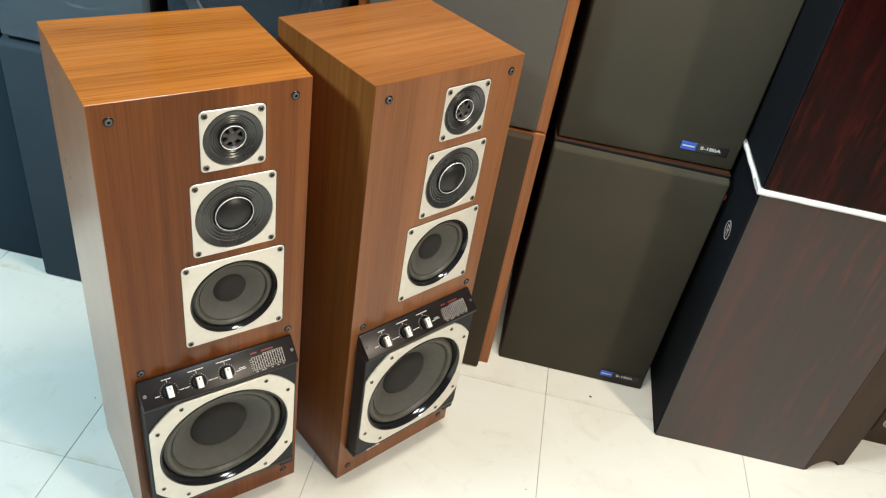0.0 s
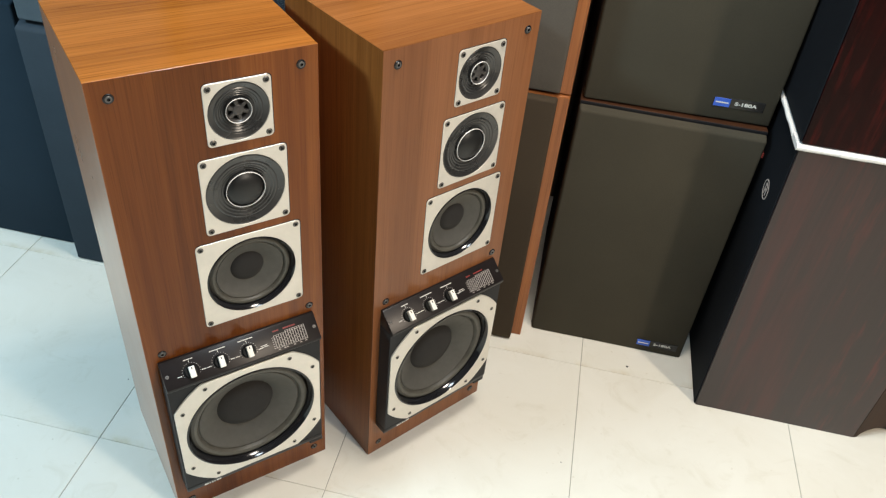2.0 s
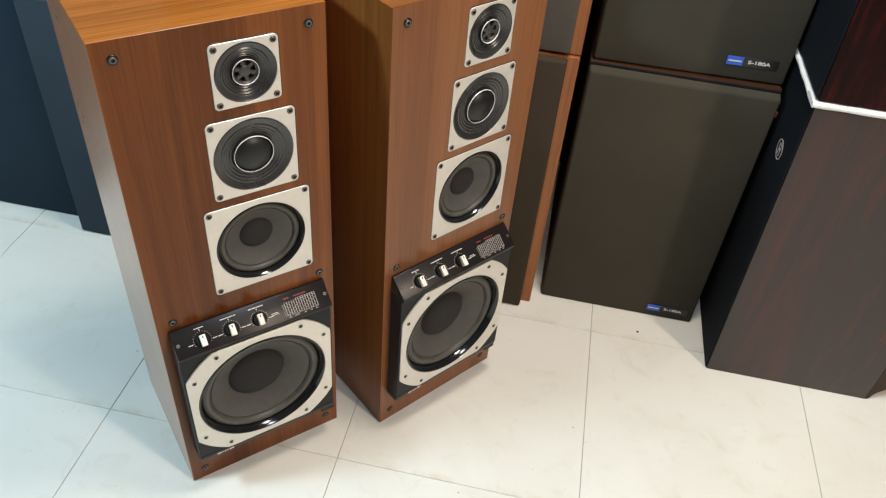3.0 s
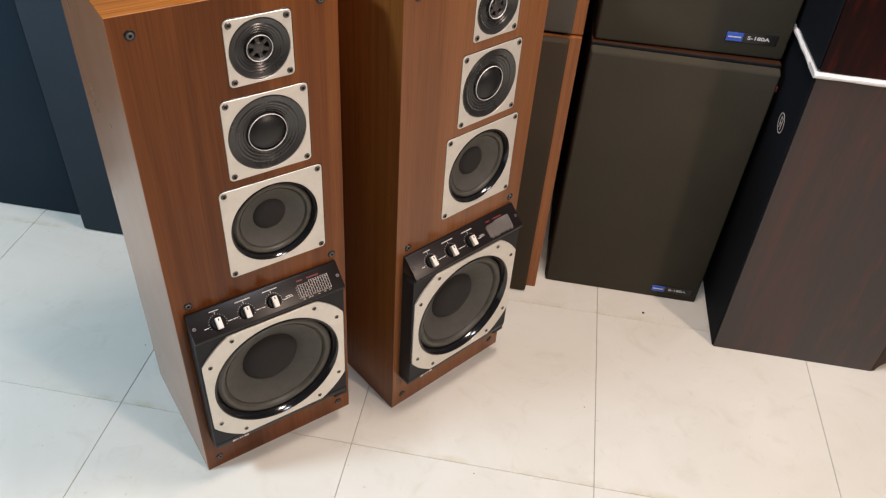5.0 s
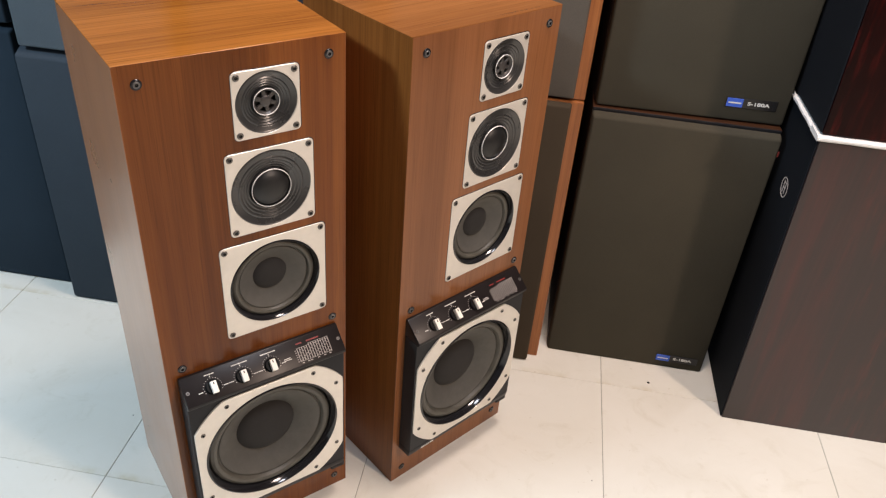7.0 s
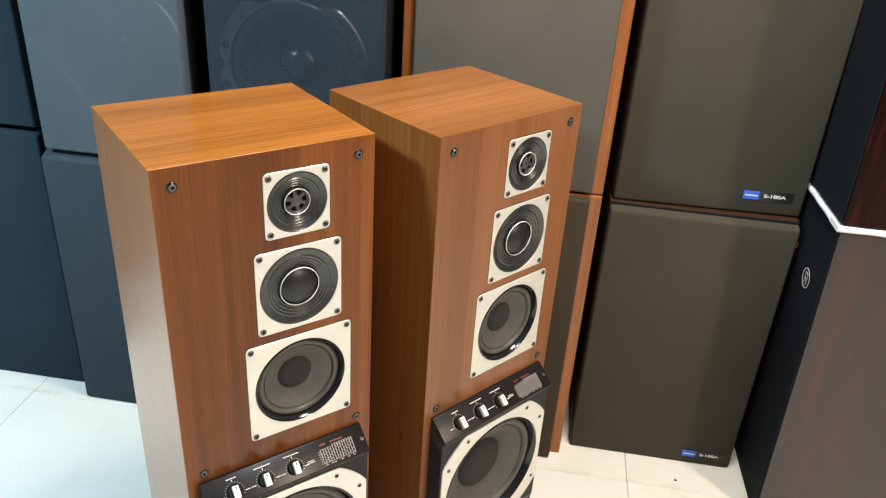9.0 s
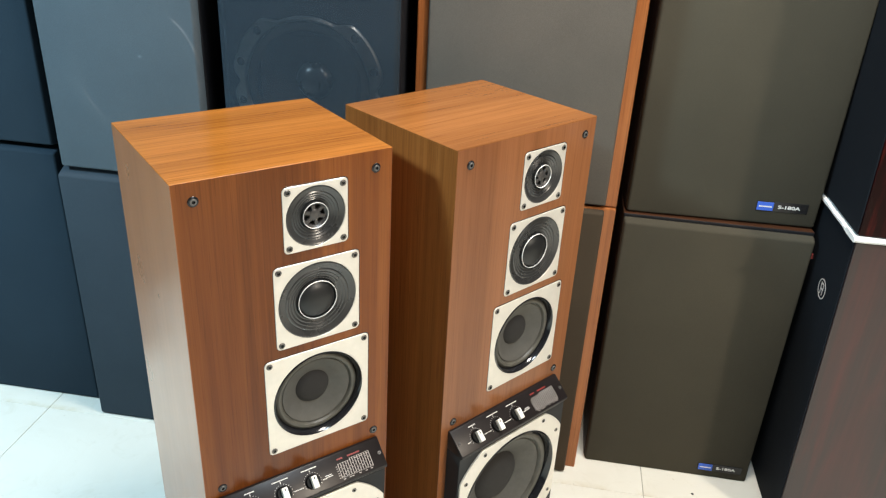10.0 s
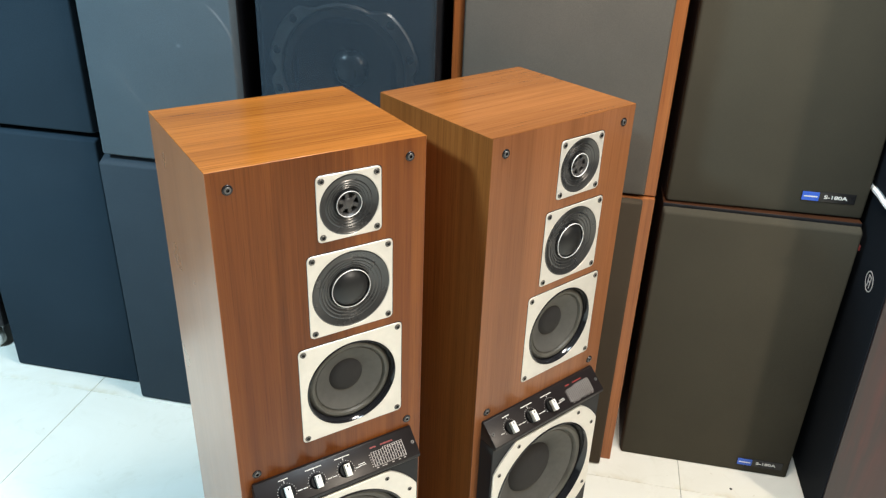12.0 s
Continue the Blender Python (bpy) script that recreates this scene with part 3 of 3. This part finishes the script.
    bar(small, 0.224, 0.238, -0.004, -0.0028, 0)
    bar(small, 0.224, 0.240, -0.0072, -0.006, 0)
    part("small_print", small, M_PRINT, housing, m=lay_print)
    for sx in (x0 + 0.008, x1 - 0.008):
        part("strip_screw", lathe(sx, 0, [(0, 0.0002), (0.0015, 0.0002), (0.0016, -0.0012), (0.0035, -0.0012), (0.004, 0.001)], n=12), M_PEG, housing, smooth=True, m=lay)

    # six sockets for the grille pegs
    for pz in (1.0953, 0.5328, 0.0350):
        for px in (0.031, TW - 0.031):
            bm = lathe(px, pz, [(0, -0.0003), (0.0026, -0.0003), (0.0028, -0.0030), (0.0050, -0.0031), (0.0056, -0.0020), (0.0078, -0.0017), (0.0086, -0.0008), (0.0088, 0.001)], n=24)
            for f_ in bm.faces:
                reach = math.hypot(f_.verts[0].co.x - px, f_.verts[0].co.z - pz)
                f_.material_index = 0 if 0.0027 < reach < 0.0057 and f_.calc_center_median().y < -0.002 else 1
            part("grille_socket", bm, (M_PEG, M_BADGE), tower, "round black grille socket", smooth=True)
    return tower


# ---- the other loudspeakers ----
def grille_panel(w, h, thick, slopes, radius=0.006):
    """A cloth-covered front whose edges slope back over its thickness by slopes (left, right, bottom, top)."""
    bm = box(0, w, -thick, 0, 0, h)
    for v in bm.verts:
        if v.co.y < -thick + 1e-6:
            v.co.x += slopes[0] if v.co.x < w / 2 else -slopes[1]
            v.co.z += slopes[2] if v.co.z < h / 2 else -slopes[3]
    bmesh.ops.bevel(bm, geom=bm.edges[:], offset=min(radius, thick * 0.3), segments=3, affect="EDGES", profile=0.5)
    return bm


def stacked_speaker(name, u, v, z, w, h, d, turn, case, cloth_m, thick, slope, edge, label, rim_wood=None, woofer=None):
    """A floor or stacked loudspeaker; (u, v) is the front left corner of its case, edge how far the grille stays inside the case's rim."""
    box_ob = new(name)
    el, er, eb, et = edge if isinstance(edge, tuple) else (edge,) * 4
    box_ob.matrix_basis = ROOM @ pose(u, v, z, 0, 0, turn)
    if woofer:
        case_bm = box(0, w, 0, d, 0, h, bevel=0.003, seg=2, open_front=True)
        part("cabinet", case_bm, case, box_ob)
        wx, wz, wr = woofer
        part("baffle", holed_front(0.003, w - 0.003, 0.003, h - 0.003, [(wx - wr * 0.72, wx + wr * 0.72, wz - wr * 0.72, wz + wr * 0.72)], 0.0, 0.08), M_BLACKCASE, box_ob)
        rim = []
        for k in range(144):
            # four broad ears on a round frame, two bolts to an ear
            a = 2 * math.pi * (k + 0.5) / 144
            off = min(abs((a - e + math.pi) % (2 * math.pi) - math.pi) for e in (radians(31), radians(149), radians(211), radians(329)))
            ear = min(1.0, max(0.0, (radians(36) - off) / radians(16)))
            reach = wr * (1.0 + 0.15 * ear * ear * (3 - 2 * ear))
            rim.append((reach * math.cos(a), reach * math.sin(a)))
        part("woofer_basket", holed(wx, wz, rim, wr * 0.93, -0.0105, -0.0015, lip=0.004), M_BASKET, box_ob, "glossy dark woofer frame seen through the cloth", smooth=True)
        part("woofer_cone", lathe(wx, wz, [(wr * 0.94, -0.002), (wr * 0.88, -0.006), (wr * 0.81, -0.004), (wr * 0.79, 0.0), (wr * 0.3, 0.05), (wr * 0.28, 0.052)]), M_CAP, box_ob, smooth=True)
        part("dust_cap", lathe(wx, wz, [(wr * 0.29, 0.050), (wr * 0.24, 0.038), (wr * 0.15, 0.030), (wr * 0.07, 0.027), (0, 0.026)], n=32), M_HORN, box_ob, "glossy black dust cap seen through the cloth", smooth=True)
        for a in (16, 46, 134, 164, 196, 226, 314, 344):
            bolt = lathe(wx + wr * 1.045 * math.cos(radians(a)), wz + wr * 1.045 * math.sin(radians(a)), [(0, -0.0112), (0.006, -0.0112), (0.0085, -0.0118), (0.0095, -0.0105)], n=16)
            part("bolt", bolt, M_BADGE, box_ob, smooth=True)
        g = grille_panel(w - el - er, h - eb - et, thick, slope)
        back = [f for f in g.faces if all(abs(v_.co.y) < 1e-5 for v_ in f.verts)]
        bmesh.ops.delete(g, geom=back, context="FACES_ONLY")
    else:
        case_bm = box(0, w, 0, d, 0, h, bevel=0.003, seg=2)
        for f in case_bm.faces:
            f.material_index = 1 if isinstance(case, tuple) and f.normal.z > 0.5 else 0
        part("cabinet", case_bm, case, box_ob)
        g = grille_panel(w - el - er, h - eb - et, thick, slope)
    part("grille", g, cloth_m, box_ob, "", smooth=True, m=pose(el, -0.0006, eb))
    tagged(box_ob, label, "loudspeaker", "stacked loudspeakers")
    return box_ob


def text_mesh(body, size):
    data = bpy.data.curves.new("text", "FONT")
    data.body, data.size, data.extrude, data.offset = body, size, 0.0004, 0.00035
    data.align_x, data.align_y = "LEFT", "CENTER"
    tmp = bpy.data.objects.new("text", data)
    me = bpy.data.meshes.new_from_object(tmp)
    bpy.data.objects.remove(tmp)
    return me


def model_badge(parent, x, y, z):
    """Blue enamel plate and black plate with the model's number; (x, z) is the blue plate's lower left corner."""
    plate = part("badge", box(x - 0.002, x + 0.122, y - 0.0015, y, z - 0.002, z + 0.024, bevel=0.0006), M_BADGE, parent, "black badge with blue plate")
    part("blue_plate", box(x, x + 0.039, y - 0.0028, y - 0.0014, z, z + 0.022, bevel=0.0005), M_BLUE, plate, "blue enamel plate")
    part("wordmark_bar", bar(bmesh.new(), x + 0.004, x + 0.035, z + 0.0092, z + 0.0125, y - 0.0028), M_PRINT, plate)
    me = text_mesh("S-180A", 0.0150)
    me.materials.append(M_PRINT)
    t = new("model_number", me)
    t.parent = plate
    t.matrix_basis = pose(x + 0.050, y - 0.0018, z + 0.011, 90, 0, 0) @ Matrix.Diagonal((1.2, 0.8, 1, 1))
    return plate


# ---- room ----
def structure(name, bm, material, label):
    ob = part(name, bm, material, None, label)
    ob.matrix_basis = ROOM
    return tagged(ob, kind="structure")


T = 0.12
structure("wall_back", box(WALL_L - T, WALL_R + T, WALL_B, WALL_B + T, 0, CEIL), M_WALL, "plain grey painted wall behind the loudspeakers")
structure("wall_front", box(WALL_L - T, WALL_R + T, WALL_F - T, WALL_F, 0, CEIL), M_WALL, "plain grey painted wall")
structure("wall_right", box(WALL_R, WALL_R + T, WALL_F, WALL_B, 0, CEIL), M_WALL, "plain grey painted wall")
structure("wall_left", box(WALL_L - T, WALL_L, WALL_F, WALL_B, 0, CEIL), M_WALL, "plain painted wall")
structure("ceiling", box(WALL_L - T, WALL_R + T, WALL_F - T, WALL_B + T, CEIL, CEIL + 0.1), M_CEIL, "plain grey painted ceiling")
floor = structure("floor", box(WALL_L - T, WALL_R + T, WALL_F - T, WALL_B + T, -0.12, -0.0025), M_GROUT, "grey grout bed of the tiled floor")

# ceiling lights
for u, v, su, sv, watts, colour in PANELS:
    lamp = new("ceiling_light")
    lamp.matrix_basis = ROOM @ pose(u, v, CEIL - 0.002)
    rim = bmesh.new()
    for x0, x1, y0, y1 in ((-su / 2 - 0.02, su / 2 + 0.02, -sv / 2 - 0.02, -sv / 2), (-su / 2 - 0.02, su / 2 + 0.02, sv / 2, sv / 2 + 0.02),
                           (-su / 2 - 0.02, -su / 2, -sv / 2, sv / 2), (su / 2, su / 2 + 0.02, -sv / 2, sv / 2)):
        box(x0, x1, y0, y1, -0.03, 0, bm=rim)
    part("frame", rim, M_WHITEPLASTIC, lamp)
    part("diffuser", box(-su / 2, su / 2, -sv / 2, sv / 2, -0.02, -0.004), glow("panel_glow", colour, 4.0), lamp, "glowing white diffuser")
    data = bpy.data.lights.new("panel_lamp", "AREA")
    data.shape, data.size, data.size_y, data.energy, data.color = "RECTANGLE", su - 0.01, sv - 0.01, watts, colour
    new("panel_lamp", data).matrix_world = ROOM @ pose(u, v, CEIL - 0.026)
    tagged(lamp, "square white ceiling light panel added out of view, switched on", "ceiling light", "ceiling lights")

# ---- things ----
tower = tower_speaker()
tagged(tower, "teak-veneered four-way tower loudspeaker without its grille on tiles", "loudspeaker", "pair of tower loudspeakers")
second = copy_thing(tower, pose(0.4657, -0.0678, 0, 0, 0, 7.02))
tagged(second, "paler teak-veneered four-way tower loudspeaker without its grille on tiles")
# paler front, browner top, and a side coloured for the shaded gap
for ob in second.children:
    for kind, slot, wood in (("front_baffle", 0, M_FRONT_PALE), ("cabinet", 0, M_SIDE_SHADED), ("cabinet", 1, M_TOP_BROWN)):
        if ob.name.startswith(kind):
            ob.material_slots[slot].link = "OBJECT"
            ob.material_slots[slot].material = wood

# dark grilled stacks behind the towers
EDGED, FLAT = (0.004, 0.004, 0.004, 0.016), (0.004, 0.004, 0.004, 0.004)
stacked_speaker("floor_loudspeaker", -1.203, 0.869, 0, 0.442, 0.832, 0.36, 0, M_BLACKCASE, M_NAVY, 0.042, EDGED, 0.0, "blue-black foam-fronted floor loudspeaker under another one")
stacked_speaker("stacked_loudspeaker", -1.203, 0.869, 0.835, 0.442, 0.80, 0.36, 0, M_BLACKCASE, M_NAVY, 0.042, FLAT, 0.0, "blue-black foam-fronted loudspeaker stacked on another one")
stacked_speaker("floor_loudspeaker", -0.725, 0.808, 0, 0.43, 0.800, 0.36, 0, M_BLACKCASE, M_STEELBLUE, 0.042, EDGED, 0.0, "blue-grey foam-fronted floor loudspeaker under a grey one")
stacked_speaker("stacked_loudspeaker", -0.713, 0.806, 0.803, 0.410, 0.80, 0.36, 0, M_BLACKCASE, M_GREY, 0.032, FLAT, 0.0, "blue-grey cloth-fronted loudspeaker with its woofer showing faintly", woofer=(0.225, 0.262, 0.158))
stacked_speaker("floor_loudspeaker", -0.25, 0.806, 0, 0.43, 0.800, 0.36, 0, M_BLACKCASE, M_NAVY, 0.042, EDGED, 0.0, "blue-black foam-fronted floor loudspeaker under a slate one")
stacked_speaker("stacked_loudspeaker", -0.248, 0.806, 0.803, 0.428, 0.80, 0.36, 0, M_BLACKCASE, M_SLATE, 0.032, FLAT, 0.0, "dark slate cloth-fronted loudspeaker with its woofer showing through", woofer=(0.205, 0.268, 0.162))
# cherry-framed pair; the lower cloth is coloured darker for the tower's shadow
stacked_speaker("floor_loudspeaker", 0.206, 0.831, 0, 0.517, 0.824, 0.55, 0, M_FRAMEWOOD, M_TAUPE_SHADED, 0.030, (0.002, 0.002, 0.002, 0.0), (0.028, 0.028, 0.002, 0.002), "cherry-veneered floor loudspeaker with taupe grille coloured darker for shade")
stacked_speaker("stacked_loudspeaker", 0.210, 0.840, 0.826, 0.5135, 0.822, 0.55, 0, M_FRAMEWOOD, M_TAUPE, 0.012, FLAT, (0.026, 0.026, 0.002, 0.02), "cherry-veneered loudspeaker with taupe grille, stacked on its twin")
# olive pair with blue badges; walnut on top only, sides coloured black for shade
low = stacked_speaker("floor_loudspeaker", 0.750, 0.895, 0, 0.466, 0.792, 0.52, 0, (M_BLACKCASE, M_WALNUT), M_OLIVE, 0.022, (0.004, 0.0, 0.0, 0.011), (0, 0, 0, 0.006), "walnut floor loudspeaker with olive-brown grille and blue badge")
model_badge(low, 0.326, -0.0226, 0.026)
high = stacked_speaker("stacked_loudspeaker", 0.753, 0.926, 0.794, 0.464, 0.790, 0.48, 1.4, (M_BLACKCASE, M_WALNUT), M_OLIVE, 0.022, (0.004, 0.0, 0.0, 0.011), (0, 0, 0, 0.006), "walnut loudspeaker with olive-brown grille stacked on its twin")
model_badge(high, 0.315, -0.0226, 0.038)


def prism(poly, z0, z1, bevel=0.003):
    bm = bmesh.new()
    a = [bm.verts.new((x, y, z0)) for x, y in poly]
    b = [bm.verts.new((x, y, z1)) for x, y in poly]
    bm.faces.new(a[::-1]), bm.faces.new(b)
    for i in range(len(poly)):
        j = (i + 1) % len(poly)
        bm.faces.new((a[i], a[j], b[j], b[i]))
    bmesh.ops.bevel(bm, geom=bm.edges[:], offset=bevel, segments=2, affect="EDGES", profile=0.5)
    return bm


# mahogany pair: black cloth front, brown side, tapered back with an arched foot
LEAN = 0.022


def mahogany_speaker(name, u, z, label, arched, wood):
    ob = new(name)
    ob.matrix_basis = ROOM @ pose(u, 0.697, z)
    h = 0.862
    case = prism([(0.004, 0), (0.448, 0), (0.448, 0.40), (0.004, 0.40)], 0, h, 0.002)
    cover = box(0, 0.0038, 0.003, 0.397, 0.002, h - 0.002, bevel=0.0012)
    for v_ in (*case.verts, *cover.verts):
        if v_.co.x < 0.02:
            v_.co.x -= LEAN * v_.co.z / h
    part("cabinet", case, wood, ob)
    part("front_grille", cover, M_BLACKCLOTH, ob, "black cloth front grille")
    # tapered rear panel with an arch cut from its foot
    foot = bmesh.new()
    pts = [(0.0, 0.0)]
    if arched:
        pts += [(0.012, 0.0)] + [(0.067 - 0.055 * math.cos(math.pi * k / 12), 0.030 * math.sin(math.pi * k / 12)) for k in range(1, 12)] + [(0.122, 0.0)]
    pts += [(0.146, 0.0), (0.146, h), (0.0, h)]
    front = [foot.verts.new((x, 0, zz)) for x, zz in pts]
    back = [foot.verts.new((x, 0.05, zz)) for x, zz in pts]
    foot.faces.new(front), foot.faces.new(back[::-1])
    for i in range(len(pts)):
        j = (i + 1) % len(pts)
        foot.faces.new((front[i], front[j], back[j], back[i]))
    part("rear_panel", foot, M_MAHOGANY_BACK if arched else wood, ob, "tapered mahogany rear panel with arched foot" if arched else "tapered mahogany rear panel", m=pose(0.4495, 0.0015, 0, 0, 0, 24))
    return tagged(ob, label, "loudspeaker", "mahogany loudspeakers")


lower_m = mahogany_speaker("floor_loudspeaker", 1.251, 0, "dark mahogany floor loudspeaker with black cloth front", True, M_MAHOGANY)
logo = lathe(0, 0, [(0.0185, 0), (0.0185, -0.0008), (0.0165, -0.0008), (0.0165, 0)], n=40)
box(-0.0065, -0.0040, -0.0008, 0, -0.011, 0.011, bm=logo)
box(-0.0045, 0.0060, -0.0008, 0, 0.0085, 0.011, bm=logo)
box(-0.0045, 0.0060, -0.0008, 0, -0.0015, 0.001, bm=logo)
box(0.0040, 0.0065, -0.0008, 0, -0.0005, 0.0095, bm=logo)
box(0.0030, 0.0056, -0.0008, 0, -0.011, -0.001, bm=logo)
bmesh.ops.scale(logo, vec=(1.38, 1.0, 1.38), verts=logo.verts)
part("round_emblem", logo, M_FAINT, lower_m, "round white emblem", m=pose(-0.0005 - LEAN * 0.688 / 0.862, 0.103, 0.688, 0, 0, -90) @ pose(0, 0, 0, math.degrees(math.atan(LEAN / 0.862)), 0, 0))
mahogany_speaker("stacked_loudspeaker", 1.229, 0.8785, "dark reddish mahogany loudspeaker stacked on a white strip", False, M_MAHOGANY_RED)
strip = new("foam_strip")
strip.matrix_basis = ROOM @ pose(1.229, 0.697, 0.8645)


def foam(x0, x1, y0, y1, along):
    """A soft strip with uneven edges that runs along x or y."""
    lo, hi, count = (x0, x1, 40) if along == 0 else (y0, y1, 30)
    bm = bmesh.new()
    rows = []
    for k in range(count + 1):
        a = lo + (hi - lo) * k / count
        dz = 0.0022 * noise.noise(Vector((a * 22, along * 5.0, 0.3)))
        do = 0.0030 * noise.noise(Vector((a * 15, along * 5.0, 7.7)))
        across = (y0, y1) if along == 0 else (x0, x1)
        edge = across[0] + do
        prof = [(across[1], 0), (edge + 0.003, 0), (edge, 0.004), (edge, 0.0085 + dz), (edge + 0.004, 0.0118 + dz * 0.5), (across[1], 0.0130)]
        rows.append([bm.verts.new((a, p, z) if along == 0 else (p, a, z)) for p, z in prof])
    for a, b in zip(rows, rows[1:]):
        for i in range(6):
            bm.faces.new((a[i], a[(i + 1) % 6], b[(i + 1) % 6], b[i]))
    bm.faces.new(rows[0]), bm.faces.new(rows[-1][::-1])
    return bm


part("front_edge", foam(-0.006, 0.47, -0.009, 0.05, 0), M_WHITEPLASTIC, strip, smooth=True)
part("side_edge", foam(-0.006, 0.05, 0.0515, 0.395, 1), M_WHITEPLASTIC, strip, smooth=True)
tagged(strip, "white foam strip laid between two mahogany loudspeakers", "foam strip")

# far mahogany box with its terminal plate
far = new("floor_loudspeaker")
far.matrix_basis = ROOM @ pose(1.855, 0.880, 0)
part("cabinet", box(0, 0.44, 0, 0.36, 0, 0.86, bevel=0.003, seg=2), M_MAHOGANY_BACK, far)
part("plate_gasket", box(0.066, 0.196, -0.0016, -0.0004, 0.048, 0.154, bevel=0.0005), M_BADGE, far)
tp = part("terminal_plate", box(0.069, 0.193, -0.004, -0.0015, 0.051, 0.151, bevel=0.0012), M_MAHOGANY_BACK, far, "brown terminal plate with two round sockets")
for k in (0.106, 0.156):
    part("socket", lathe(k, 0.097, [(0, 0.004), (0.010, 0.004), (0.013, -0.005), (0.017, -0.008), (0.021, -0.0045)], n=28), M_STEEL, tp, smooth=True)
    part("post", lathe(k, 0.097, [(0.0062, 0.003), (0.0062, -0.012), (0.004, -0.0135), (0, -0.0135)], n=20), M_BADGE, tp, smooth=True)
tagged(far, "dark mahogany loudspeaker turned to show its terminal plate", "loudspeaker", "mahogany loudspeakers")

# a cased thing on castors beside the dark stacks
cart = new("wheeled_cabinet")
cart.matrix_basis = ROOM @ pose(-1.79, 0.845, 0)
part("body", box(0, 0.525, 0.03, 0.5, 0.10, 0.95, bevel=0.008, seg=2), M_BLACKCASE, cart)
for cx_ in (0.07, 0.45):
    for cy_ in (0.06, 0.44):
        fork = box(-0.02, 0.02, -0.022, -0.016, 0.03, 0.097, bevel=0.001)
        box(-0.02, 0.02, 0.016, 0.022, 0.03, 0.097, bevel=0.001, bm=fork)
        box(-0.03, 0.03, -0.03, 0.03, 0.094, 0.0995, bm=fork)
        caster = part("castor", fork, M_STEEL, cart, "zinc castor with pale wheel", m=pose(cx_, cy_, 0))
        part("wheel", lathe(0, 0.0335, [(0.012, -0.014), (0.030, -0.013), (0.0335, -0.009), (0.0335, 0.009), (0.030, 0.013), (0.012, 0.014)], n=32, cap=True), M_WHEEL, caster, smooth=True)
tagged(cart, "black wheeled cabinet on zinc castors", "cabinet")

# red tag on the badge pair's side, and crumbs on the tiles
part("red_tag", box(0.4662, 0.4705, -0.018, -0.004, 0.728, 0.742, bevel=0.001), M_RED, low, "small red tag")
for cx_, cy_, size in ((1.310, -0.152, 0.0045), (0.915, -0.325, 0.0022), (0.545, -0.335, 0.0022), (0.01, 0.47, 0.002)):
    bm = bmesh.new()
    bmesh.ops.create_icosphere(bm, subdivisions=2, radius=size)
    for v_ in bm.verts:
        v_.co *= 0.7 + 0.6 * noise.noise(v_.co * 400 + Vector((cx_, cy_, 0)))
        v_.co.z *= 0.6
    low_z = min(v_.co.z for v_ in bm.verts)
    crumb = part("crumb", bm, M_CAP, None, smooth=True, m=pose(cx_ - 0.012, cy_ - 0.005, -low_z))
    tagged(crumb, "tiny dark crumb of dirt on the tiles", "crumb", "crumbs on the floor")

# floor tiles
tile_me = bpy.data.meshes.new("tile")
tb = box(0.0008, TILE - 0.0008, 0.0005, TILE - 0.0005, -0.010, 0.0, bevel=0.0009)
tb.to_mesh(tile_me)
tb.free()
tile_me.materials.append(M_TILE)
for i in range(math.floor((WALL_L - TILE_U) / TILE), math.ceil((WALL_R - TILE_U) / TILE)):
    for j in range(math.floor((WALL_F - TILE_V) / TILE), math.ceil((WALL_B - TILE_V) / TILE)):
        t = new("tile", tile_me)
        t.parent = floor
        t.matrix_basis = pose(TILE_U + i * TILE, TILE_V + j * TILE, 0)
